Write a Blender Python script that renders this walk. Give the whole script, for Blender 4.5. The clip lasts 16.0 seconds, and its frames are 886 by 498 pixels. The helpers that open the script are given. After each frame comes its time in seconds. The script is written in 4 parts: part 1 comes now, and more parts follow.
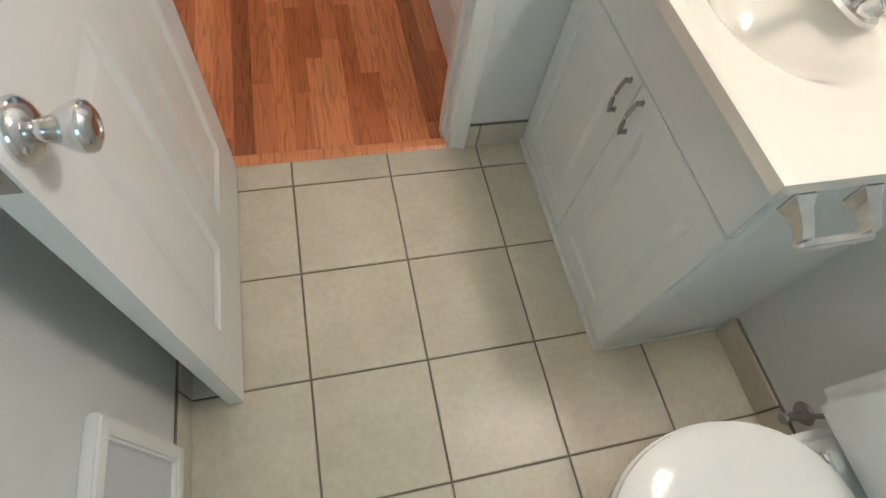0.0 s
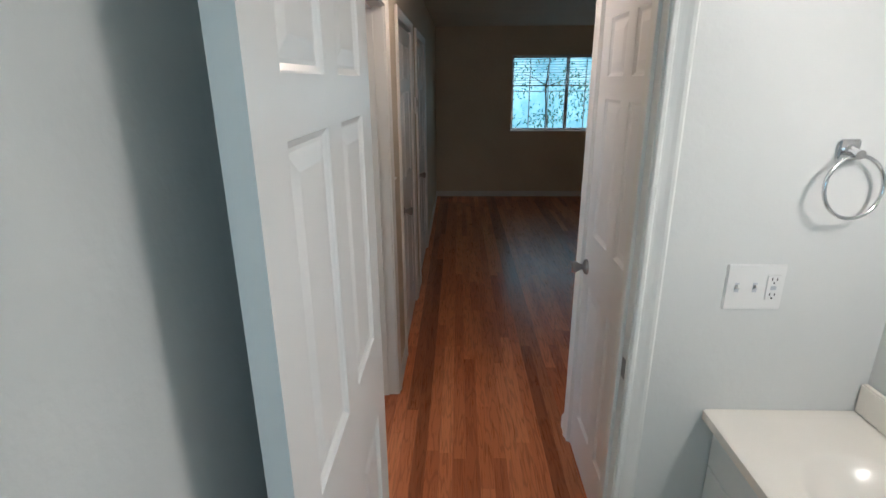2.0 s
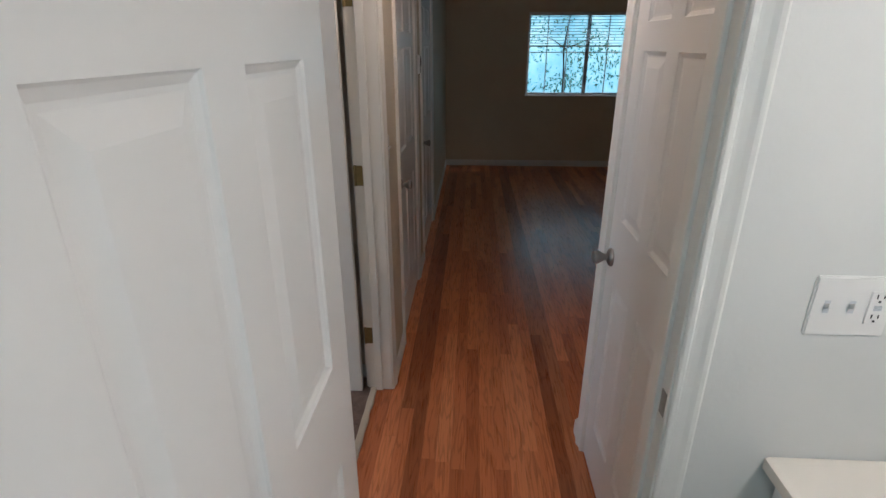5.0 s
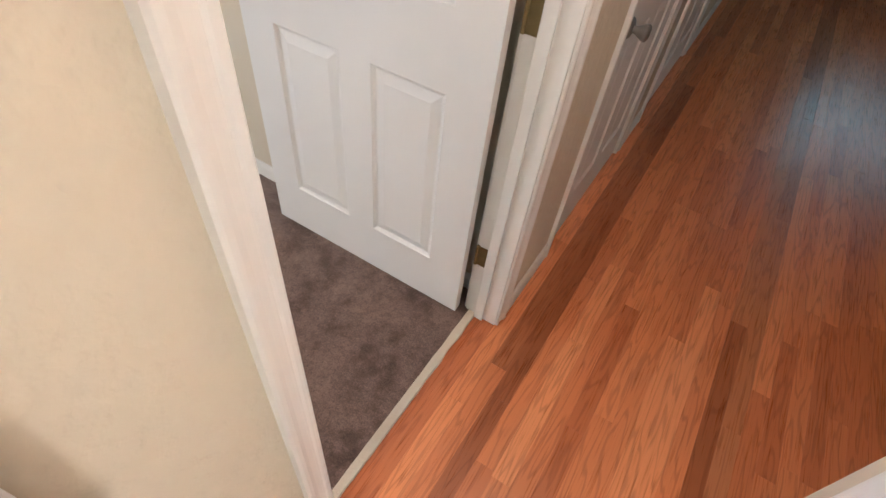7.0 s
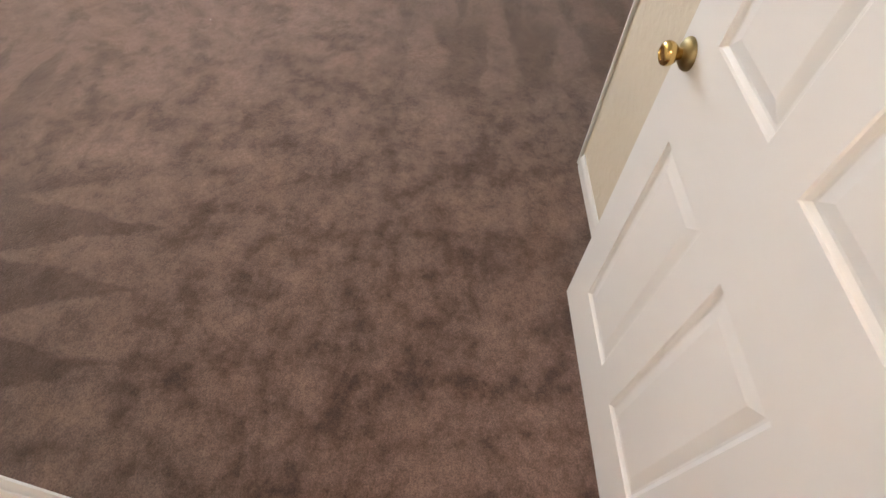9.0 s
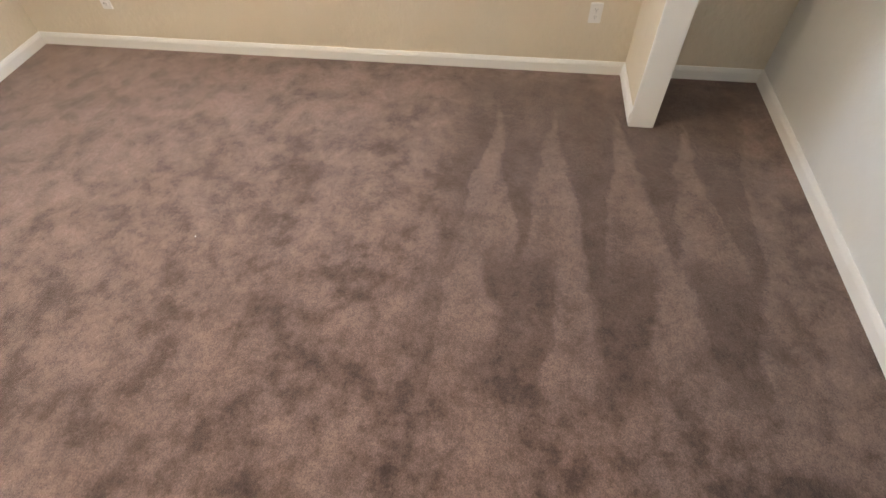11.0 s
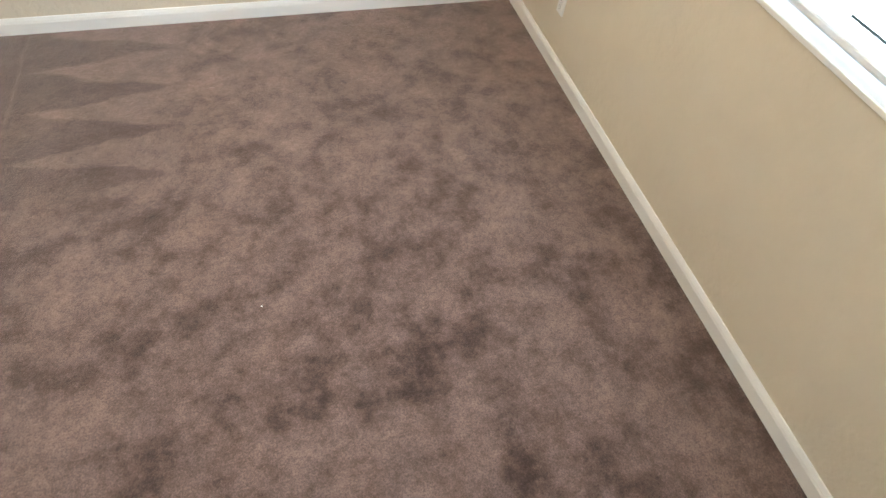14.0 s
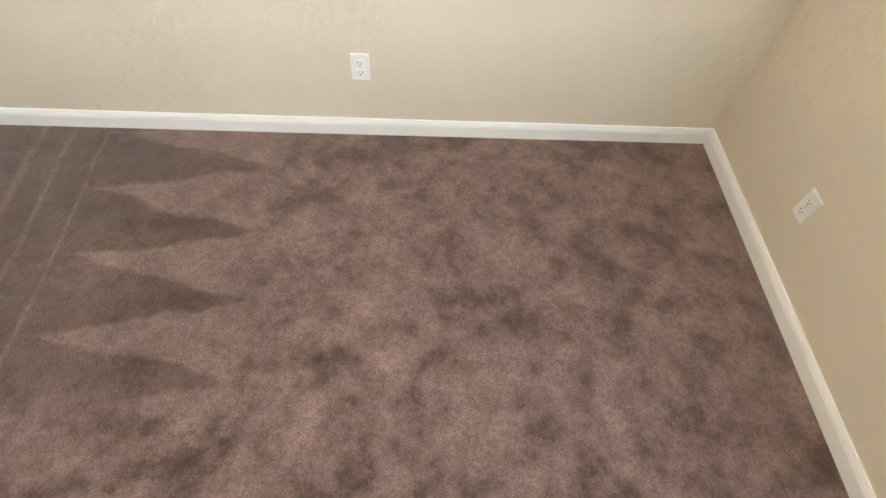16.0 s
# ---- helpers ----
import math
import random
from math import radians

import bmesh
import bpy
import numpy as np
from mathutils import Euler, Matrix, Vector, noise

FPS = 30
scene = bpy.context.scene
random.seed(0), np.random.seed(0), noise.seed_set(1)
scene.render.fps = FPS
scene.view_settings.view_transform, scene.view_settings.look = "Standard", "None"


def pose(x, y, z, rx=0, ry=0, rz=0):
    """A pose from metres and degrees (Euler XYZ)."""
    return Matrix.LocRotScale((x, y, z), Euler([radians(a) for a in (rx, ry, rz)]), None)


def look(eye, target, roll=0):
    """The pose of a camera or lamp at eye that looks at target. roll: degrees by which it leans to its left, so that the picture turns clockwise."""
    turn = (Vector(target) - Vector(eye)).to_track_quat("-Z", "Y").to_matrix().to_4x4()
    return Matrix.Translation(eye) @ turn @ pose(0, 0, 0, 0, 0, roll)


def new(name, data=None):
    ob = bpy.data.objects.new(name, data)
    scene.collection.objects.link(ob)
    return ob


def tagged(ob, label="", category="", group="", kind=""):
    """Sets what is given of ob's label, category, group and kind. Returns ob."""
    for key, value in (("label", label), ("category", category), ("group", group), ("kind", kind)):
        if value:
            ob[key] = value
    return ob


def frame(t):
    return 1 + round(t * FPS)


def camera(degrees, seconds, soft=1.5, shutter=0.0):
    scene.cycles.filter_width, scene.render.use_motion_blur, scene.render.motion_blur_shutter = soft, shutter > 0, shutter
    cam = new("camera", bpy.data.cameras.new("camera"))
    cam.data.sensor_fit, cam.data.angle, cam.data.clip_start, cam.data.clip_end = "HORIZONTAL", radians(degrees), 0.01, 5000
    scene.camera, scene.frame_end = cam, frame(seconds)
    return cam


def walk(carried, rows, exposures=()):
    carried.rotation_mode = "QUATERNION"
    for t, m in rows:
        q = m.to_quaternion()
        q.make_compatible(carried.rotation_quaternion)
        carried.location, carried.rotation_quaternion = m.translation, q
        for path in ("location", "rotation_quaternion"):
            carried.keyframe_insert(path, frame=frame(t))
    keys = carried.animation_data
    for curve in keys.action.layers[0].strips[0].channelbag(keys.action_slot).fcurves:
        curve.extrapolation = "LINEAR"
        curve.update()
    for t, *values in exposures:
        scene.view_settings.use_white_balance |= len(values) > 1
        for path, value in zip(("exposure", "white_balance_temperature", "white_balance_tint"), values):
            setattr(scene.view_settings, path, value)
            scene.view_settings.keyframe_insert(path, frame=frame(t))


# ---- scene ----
cam = camera(81.5, 16.0)
PATH = [
    (0, (-0.194, -0.992, 1.355), (0.199, -0.088, -0.386), 13.2),
    (0.5, (-0.228, -1.03, 1.395), (-0.142, 0.003, -0.316), 5.6),
    (1, (-0.235, -1.105, 1.55), (-0.294, 0.291, 0.119), -1.2),
    (1.5, (-0.262, -1.144, 1.645), (-0.332, 0.574, 0.623), -1.0),
    (2, (-0.261, -1.168, 1.71), (-0.322, 0.731, 1.087), -0.4),
    (2.5, (-0.232, -1.176, 1.754), (-0.3, 0.809, 1.514), -0.2),
    (3, (-0.249, -1.225, 1.791), (-0.322, 0.771, 1.897), -0.0),
    (3.5, (-0.235, -1.242, 1.822), (-0.329, 0.727, 2.16), 0.0),
    (4, (-0.186, -1.193, 1.788), (-0.298, 0.789, 2.035), 1.0),
    (4.5, (-0.133, -0.97, 1.694), (-0.229, 1.011, 1.431), 0.9),
    (4.7, (-0.178, -0.915, 1.672), (-0.273, 1.025, 1.194), 0.4),
    (6.8, (-0.296, 0.17, 1.636), (-0.794, 1.458, 0.19), 6.0),
    (7, (-0.306, 0.28, 1.599), (-0.917, 1.478, 0.119), 7.4),
    (7.5, (-0.353, 0.548, 1.59), (-1.247, 1.419, 0.028), 8.8),
    (8, (-0.455, 0.63, 1.596), (-1.516, 1.148, -0.019), 7.6),
    (8.5, (-0.542, 0.708, 1.61), (-1.659, 0.93, -0.034), 7.1),
    (9, (-0.66, 0.809, 1.634), (-1.808, 0.86, -0.003), 3.7),
    (9.5, (-0.945, 0.814, 1.639), (-2.157, 0.806, 0.048), 1.4),
    (10, (-1.264, 0.823, 1.628), (-2.548, 0.769, 0.095), -0.7),
    (10.2, (-1.39, 0.841, 1.641), (-2.679, 0.77, 0.114), -1.3),
    (12.3, (-2.938, 0.843, 1.623), (-4.004, 0.31, 0.017), 3.5),
    (12.5, (-3.017, 0.772, 1.612), (-4.041, 0.188, -0.004), 5.0),
    (13, (-3.244, 0.633, 1.558), (-4.091, -0.155, -0.074), 5.6),
    (13.5, (-3.457, 0.601, 1.534), (-4.062, -0.368, -0.108), 6.8),
    (14, (-3.533, 0.474, 1.515), (-3.945, -0.602, -0.119), 7.4),
    (14.5, (-3.519, 0.224, 1.494), (-3.808, -0.903, -0.133), 7.8),
    (15, (-3.528, -0.026, 1.465), (-3.73, -1.173, -0.161), 7.2),
    (15.5, (-3.551, -0.313, 1.492), (-3.7, -1.435, -0.157), 6.5),
    (16, (-3.507, -0.58, 1.471), (-3.634, -1.674, -0.198), 6.3),
]

EXPOSURES = [
    (0.0, 0.15, 6300, 8), (0.5, 0.18, 6100, 8), (1.0, 0.05, 5950, 9), (1.5, -0.2, 5900, 10), (2.0, -0.38, 5850, 9), (3.0, -0.66, 5750, 7), (3.5, -0.80, 5700, 5), (4.0, -0.82, 5800, 9), (4.5, -0.68, 5900, 11), (4.7, -0.62, 5900, 11),
    (6.8, 0.76, 6300, 14), (7.5, 0.85, 6300, 14), (8.0, 0.8, 6200, 12), (9.0, 0.9, 6700, 15), (10.2, 1.1, 6850, 17), (12.3, 1.62, 6150, 7), (12.5, 1.62, 6150, 7), (13.0, 1.42, 6150, 8), (14.0, 1.2, 6200, 8), (15.0, 1.12, 6250, 8), (16.0, 1.25, 6300, 9),
]
walk(cam, [(t, look(eye, target, roll)) for t, eye, target, roll in PATH], EXPOSURES)

# ---- light ----
world = bpy.data.worlds.new("sky")
scene.world = world
world.use_nodes = True
sky = world.node_tree.nodes.new("ShaderNodeTexSky")
sky.sky_type, sky.sun_disc = "NISHITA", False
sky.sun_elevation, sky.sun_rotation = radians(41), radians(90)
background = world.node_tree.nodes["Background"]
background.inputs[1].default_value = 0.15
world.node_tree.links.new(sky.outputs[0], background.inputs[0])


def lamp(name, kind, energy, colour, m, **more):
    data = bpy.data.lights.new(name, kind)
    data.energy, data.color = energy, colour
    for key, value in more.items():
        if key == "size":
            data.shape, data.size, data.size_y = "RECTANGLE", value[0], value[1]
        if key == "angle":
            data.angle = value
        if key == "radius":
            data.shadow_soft_size = value
        if key == "cone":
            data.spot_size, data.spot_blend = value
    ob = new(name, data)
    ob.matrix_world = m
    return ob


lamp("sun", "SUN", 4.0, (1.0, 0.95, 0.88), look((9, 2, 8), (0, 0, 0)), angle=radians(0.5))
# vanity light above the basin: three opal shades that glow all round and open downwards
for lamp_y in (-0.50, -0.58, -0.66):
    lamp("vanity_light", "POINT", 4.9, (1.0, 0.90, 0.82), pose(0.77, lamp_y, 1.97), radius=0.06)
    lamp("vanity_downlight", "SPOT", 5.2, (1.0, 0.91, 0.83), look((0.77, lamp_y, 1.90), (0.35, lamp_y, 0.0)), radius=0.05, cone=(radians(165), 0.9))
# cool fill light in a small unseen window, added at the bathroom's end
lamp("added_daylight_bathroom", "AREA", 4.8, (0.46, 0.86, 1.0), look((-0.1, -2.16, 1.75), (-0.1, 0, 1.75)), size=(0.7, 0.6))
# bedroom ceiling light
lamp("bedroom_ceiling_light", "POINT", 21, (1.0, 0.77, 0.54), pose(-3.1, -0.7, 2.28), radius=0.12)
# daylight that the sky sends through the bedroom window
lamp("window_daylight_bedroom", "AREA", 54, (0.74, 0.87, 1.0), look((-4.76, -0.40, 1.445), (-3.0, -0.40, 1.2)), size=(1.6, 1.1))

# ---- materials ----


def nodes_of(name):
    m = bpy.data.materials.new(name)
    m.use_nodes = True
    t = m.node_tree
    return m, t, t.nodes["Principled BSDF"]


def node(t, kind, **values):
    n = t.nodes.new(kind)
    for key, value in values.items():
        if key in n.inputs:
            n.inputs[key].default_value = value
    return n


def ramp(t, fac, stops):
    r = t.nodes.new("ShaderNodeValToRGB")
    while len(r.color_ramp.elements) < len(stops):
        r.color_ramp.elements.new(0.5)
    for e, (p, c) in zip(r.color_ramp.elements, stops):
        e.position, e.color = p, (*c, 1)
    t.links.new(fac, r.inputs[0])
    return r.outputs[0]


def math_node(t, op, a, b=None, c=None):
    n = t.nodes.new("ShaderNodeMath")
    n.operation = op
    for i, v in enumerate((a, b, c)):
        if v is None:
            continue
        if isinstance(v, (int, float)):
            n.inputs[i].default_value = v
        else:
            t.links.new(v, n.inputs[i])
    return n.outputs[0]


def mix(t, fac, a, b, blend="MIX"):
    n = t.nodes.new("ShaderNodeMix")
    n.data_type, n.blend_type = "RGBA", blend
    for i, v in ((0, fac), (6, a), (7, b)):
        if isinstance(v, (int, float)):
            n.inputs[i].default_value = v
        elif isinstance(v, tuple):
            n.inputs[i].default_value = (*v, 1)
        else:
            t.links.new(v, n.inputs[i])
    return n.outputs[2]


def coords(t, scale=(1, 1, 1), spread=False):
    """Object coordinates, shifted per piece where wanted."""
    c = t.nodes.new("ShaderNodeTexCoord")
    m = t.nodes.new("ShaderNodeMapping")
    m.inputs["Scale"].default_value = scale
    t.links.new(c.outputs["Object"], m.inputs["Vector"])
    if spread:
        info = t.nodes.new("ShaderNodeObjectInfo")
        v = t.nodes.new("ShaderNodeVectorMath")
        v.operation = "SCALE"
        v.inputs[0].default_value = (17, 31, 23)
        t.links.new(info.outputs["Random"], v.inputs["Scale"])
        t.links.new(v.outputs[0], m.inputs["Location"])
    return m.outputs[0]


def noise_of(t, vec, scale, detail=4.0, rough=0.55):
    n = node(t, "ShaderNodeTexNoise", Scale=scale, Detail=detail, Roughness=rough)
    t.links.new(vec, n.inputs["Vector"])
    return n.outputs[0]


def bump(t, shader, height, strength, distance):
    b = node(t, "ShaderNodeBump", Strength=strength, Distance=distance)
    t.links.new(height, b.inputs["Height"])
    t.links.new(b.outputs[0], shader.inputs["Normal"])


def paint(name, colour, rough=0.55, relief=0.0, relief_scale=60.0, spread=0.05):
    """Wall or trim paint: faint blotches, optional knock-down texture."""
    m, t, s = nodes_of(name)
    v = coords(t)
    big = noise_of(t, v, 1.7, 5)
    dark = tuple(c * (1 - spread) for c in colour)
    light = tuple(min(1.0, c * (1 + spread * 0.6)) for c in colour)
    t.links.new(ramp(t, big, [(0.3, dark), (0.7, light)]), s.inputs["Base Color"])
    s.inputs["Roughness"].default_value = rough
    if relief:
        h = noise_of(t, v, relief_scale, 3, 0.5)
        h2 = ramp(t, h, [(0.42, (0, 0, 0)), (0.62, (1, 1, 1))])
        fine = noise_of(t, v, relief_scale * 5, 2)
        bump(t, s, math_node(t, "MULTIPLY_ADD", fine, 0.25, h2), relief, 0.002)
    else:
        bump(t, s, noise_of(t, v, 90, 3), 0.08, 0.001)
    return m


def metal(name, colour, rough=0.15):
    m, t, s = nodes_of(name)
    v = coords(t)
    n = noise_of(t, v, 35, 4)
    t.links.new(ramp(t, n, [(0.3, tuple(c * 0.82 for c in colour)), (0.7, colour)]), s.inputs["Base Color"])
    s.inputs["Metallic"].default_value = 1.0
    t.links.new(math_node(t, "MULTIPLY_ADD", n, 0.12, rough), s.inputs["Roughness"])
    return m


def wood_floor(name, per_island=False, tint=1.0):
    m, t, s = nodes_of(name)
    if per_island:
        g = t.nodes.new("ShaderNodeNewGeometry")
        r = g.outputs["Random Per Island"]
        v0 = t.nodes.new("ShaderNodeTexCoord").outputs["Object"]
    else:
        info = t.nodes.new("ShaderNodeObjectInfo")
        r = info.outputs["Random"]
        v0 = t.nodes.new("ShaderNodeTexCoord").outputs["Object"]
    sh = t.nodes.new("ShaderNodeCombineXYZ")
    t.links.new(math_node(t, "MULTIPLY", r, 37.0), sh.inputs[0])
    t.links.new(math_node(t, "MULTIPLY", r, 91.0), sh.inputs[1])
    add = t.nodes.new("ShaderNodeVectorMath")
    t.links.new(v0, add.inputs[0])
    t.links.new(sh.outputs[0], add.inputs[1])
    v = add.outputs[0]
    stretch = t.nodes.new("ShaderNodeMapping")
    stretch.inputs["Scale"].default_value = (13, 1.15, 1)
    t.links.new(v, stretch.inputs[0])
    cath = noise_of(t, stretch.outputs[0], 1.5, 2, 0.5)
    rings = math_node(t, "SINE", math_node(t, "MULTIPLY", cath, 46.0))
    fine = t.nodes.new("ShaderNodeMapping")
    fine.inputs["Scale"].default_value = (240, 4.5, 1)
    t.links.new(v, fine.inputs[0])
    pores = noise_of(t, fine.outputs[0], 1.0, 3, 0.6)
    tones = ((0.0, (0.50, 0.148, 0.056)), (0.25, (0.60, 0.195, 0.078)), (0.65, (0.70, 0.245, 0.100)), (1.0, (0.80, 0.315, 0.140)))
    tone = ramp(t, r, [(p, tuple(v * tint for v in colour)) for p, colour in tones])
    line = ramp(t, rings, [(0.20, (1, 1, 1)), (0.62, (0.78, 0.72, 0.68)), (0.98, (0.44, 0.36, 0.32))])
    c = mix(t, 0.40, tone, line, "MULTIPLY")
    pore = ramp(t, pores, [(0.36, (0.55, 0.5, 0.48)), (0.5, (1, 1, 1))])
    c = mix(t, 0.36, c, pore, "MULTIPLY")
    t.links.new(c, s.inputs["Base Color"])
    t.links.new(math_node(t, "MULTIPLY_ADD", pores, 0.14, 0.22), s.inputs["Roughness"])
    bump(t, s, pores, 0.12, 0.0006)
    return m


def tile_material():
    m, t, s = nodes_of("glazed_floor_tile")
    v = coords(t, spread=True)
    cloud = noise_of(t, v, 5, 6, 0.6)
    speck = noise_of(t, v, 60, 4, 0.6)
    c = ramp(t, cloud, [(0.3, (0.56, 0.50, 0.40)), (0.55, (0.64, 0.58, 0.47)), (0.75, (0.70, 0.64, 0.53))])
    c = mix(t, 0.35, c, ramp(t, speck, [(0.35, (0.78, 0.75, 0.7)), (0.6, (1, 1, 1))]), "MULTIPLY")
    info = t.nodes.new("ShaderNodeObjectInfo")
    c = mix(t, 0.5, c, ramp(t, info.outputs["Random"], [(0, (0.88, 0.87, 0.86)), (1, (1, 1, 1))]), "MULTIPLY")
    t.links.new(c, s.inputs["Base Color"])
    t.links.new(math_node(t, "MULTIPLY_ADD", cloud, 0.25, 0.22), s.inputs["Roughness"])
    bump(t, s, math_node(t, "MULTIPLY_ADD", speck, 0.3, cloud), 0.12, 0.002)
    return m


def carpet_material():
    """Cut-pile carpet: fibre grain, soft footprints, and the wedges left by a vacuum cleaner's strokes."""
    m, t, s = nodes_of("brown_cut_pile_carpet")
    v = coords(t)
    sep = t.nodes.new("ShaderNodeSeparateXYZ")
    t.links.new(v, sep.inputs[0])
    x, y = sep.outputs[0], sep.outputs[1]
    wob = noise_of(t, v, 2.2, 3)
    wobble = math_node(t, "MULTIPLY_ADD", wob, 0.16, -0.08)

    def wedges(along, across, pitch, start, length, lo, hi):
        """Light triangles: one every pitch across, tapering to a point over the length."""
        f = math_node(t, "FRACT", math_node(t, "DIVIDE", math_node(t, "ADD", across, wobble), pitch))
        tri = math_node(t, "ABSOLUTE", math_node(t, "SUBTRACT", f, 0.5))
        run = math_node(t, "DIVIDE", math_node(t, "SUBTRACT", along, start), length)
        edge = math_node(t, "MULTIPLY", run, 0.5)
        inside = math_node(t, "SUBTRACT", edge, tri)
        inside = math_node(t, "ADD", inside, math_node(t, "MULTIPLY_ADD", noise_of(t, v, 14.0, 5, 0.7), 0.20, -0.10))
        n = t.nodes.new("ShaderNodeMapRange")
        n.interpolation_type = "SMOOTHSTEP"
        for i, val in ((1, -0.04), (2, 0.05), (3, 0.0), (4, 1.0)):
            n.inputs[i].default_value = val
        t.links.new(inside, n.inputs[0])
        box = 1.0
        for c, a, b in lo_hi_list(lo, hi):
            up = t.nodes.new("ShaderNodeMapRange")
            up.interpolation_type = "SMOOTHSTEP"
            up.inputs[1].default_value, up.inputs[2].default_value = a, b
            t.links.new(c, up.inputs[0])
            box = math_node(t, "MULTIPLY", up.outputs[0], box)
        return n.outputs[0], box

    def lo_hi_list(lo, hi):
        return ((x, lo[0] - 0.12, lo[0] + 0.12), (x, hi[0] + 0.12, hi[0] - 0.12), (y, lo[1] - 0.12, lo[1] + 0.12), (y, hi[1] + 0.12, hi[1] - 0.12))

    y1 = math_node(t, "ADD", y, -0.0245)
    y2 = math_node(t, "ADD", y, -0.0285)
    x1 = math_node(t, "MULTIPLY_ADD", math_node(t, "PINGPONG", y1, 0.3), 0.8, x)
    w1, b1 = wedges(x1, y1, 0.305, -4.2, 1.1, (-4.6, 0.60), (-3.25, 2.0))
    w2, b2 = wedges(math_node(t, "MULTIPLY", x, -1.0), y2, 0.275, 2.40, 0.62, (-3.0, -2.2), (-1.5, -1.02))
    w3, b3 = wedges(x, math_node(t, "MULTIPLY_ADD", wobble, 0.6, math_node(t, "ADD", y, 0.18)), 0.38, -3.75, 1.5, (-3.36, 0.60), (-2.78, 1.9))
    w4, b4 = wedges(y, math_node(t, "ADD", x, 0.18), 0.28, -0.85, 0.62, (-2.12, -1.35), (-1.0, -0.2))
    for line_x, width in ((-2.13, 0.022), (-2.24, 0.014), (-2.36, 0.012)):
        off = math_node(t, "ABSOLUTE", math_node(t, "SUBTRACT", math_node(t, "MULTIPLY_ADD", wobble, 0.3, x), line_x))
        near = math_node(t, "SUBTRACT", 1.0, math_node(t, "DIVIDE", off, width))
        near.node.use_clamp = True
        w2 = math_node(t, "MAXIMUM", w2, math_node(t, "MULTIPLY", near, 0.7))
    prints = noise_of(t, v, 4.2, 8, 0.62)
    blots = noise_of(t, v, 10.0, 7, 0.66)
    soft = math_node(t, "MULTIPLY_ADD", blots, 0.5, math_node(t, "MULTIPLY", prints, 0.5))
    nap = ramp(t, soft, [(0.36, (0.34, 0.30, 0.29)), (0.44, (0.62, 0.58, 0.57)), (0.48, (0.90, 0.88, 0.87)), (0.54, (1.16, 1.15, 1.15)), (0.64, (1.52, 1.52, 1.52))])
    base = mix(t, 1.0, (0.146, 0.096, 0.080), nap, "MULTIPLY")
    dark, light = (0.064, 0.039, 0.032), (0.164, 0.109, 0.092)
    patchy = ramp(t, noise_of(t, v, 2.6, 3, 0.6), [(0.30, (0.55, 0.55, 0.55)), (0.5, (1, 1, 1))])
    for w, b, strength in ((w1, b1, 0.78), (w2, b2, 0.85), (w3, b3, 0.72), (w4, b4, 0.70)):
        stroke = mix(t, w, dark, light)
        base = mix(t, math_node(t, "MULTIPLY", math_node(t, "MULTIPLY", b, patchy), strength), base, mix(t, 0.35, stroke, mix(t, 1.0, stroke, nap, "MULTIPLY")))
    grain = noise_of(t, v, 190, 3, 0.7)
    tuft = noise_of(t, v, 62, 4, 0.7)
    c = mix(t, 0.50, base, ramp(t, grain, [(0.32, (0.22, 0.20, 0.20)), (0.52, (0.95, 0.95, 0.95)), (0.70, (1.7, 1.66, 1.64))]), "MULTIPLY")
    c = mix(t, 0.52, c, ramp(t, tuft, [(0.36, (0.50, 0.52, 0.52)), (0.52, (1.0, 1.0, 1.0)), (0.66, (1.25, 1.25, 1.25))]), "MULTIPLY")
    t.links.new(c, s.inputs["Base Color"])
    s.inputs["Roughness"].default_value = 0.95
    s.inputs["Specular IOR Level"].default_value = 0.15
    s.inputs["Sheen Weight"].default_value = 0.8
    s.inputs["Sheen Roughness"].default_value = 0.5
    s.inputs["Sheen Tint"].default_value = (0.92, 0.75, 0.67, 1)
    bump(t, s, math_node(t, "MULTIPLY_ADD", grain, 0.6, tuft), 0.5, 0.005)
    return m


def glossy(name, colour, rough=0.12, spread=0.03):
    m, t, s = nodes_of(name)
    v = coords(t)
    n = noise_of(t, v, 6, 4)
    t.links.new(ramp(t, n, [(0.3, tuple(c * (1 - spread) for c in colour)), (0.7, colour)]), s.inputs["Base Color"])
    t.links.new(math_node(t, "MULTIPLY_ADD", n, 0.1, rough), s.inputs["Roughness"])
    s.inputs["Coat Weight"].default_value = 0.3
    return m


def glass_material():
    m, t, s = nodes_of("window_glass")
    s.inputs["Base Color"].default_value = (0.95, 1, 1, 1)
    s.inputs["Roughness"].default_value = 0.0
    s.inputs["Transmission Weight"].default_value = 1.0
    s.inputs["IOR"].default_value = 1.05
    return m


def leaf_material():
    m, t, s = nodes_of("leaf_green")
    g = t.nodes.new("ShaderNodeNewGeometry")
    t.links.new(ramp(t, g.outputs["Random Per Island"], [(0, (0.09, 0.16, 0.12)), (0.6, (0.16, 0.25, 0.20)), (1, (0.26, 0.34, 0.30))]), s.inputs["Base Color"])
    s.inputs["Roughness"].default_value = 0.5
    thin = node(t, "ShaderNodeBsdfTranslucent", Color=(0.36, 0.55, 0.46, 1))
    both = node(t, "ShaderNodeMixShader", Fac=0.6)
    t.links.new(s.outputs[0], both.inputs[1])
    t.links.new(thin.outputs[0], both.inputs[2])
    t.links.new(both.outputs[0], t.nodes["Material Output"].inputs["Surface"])
    return m


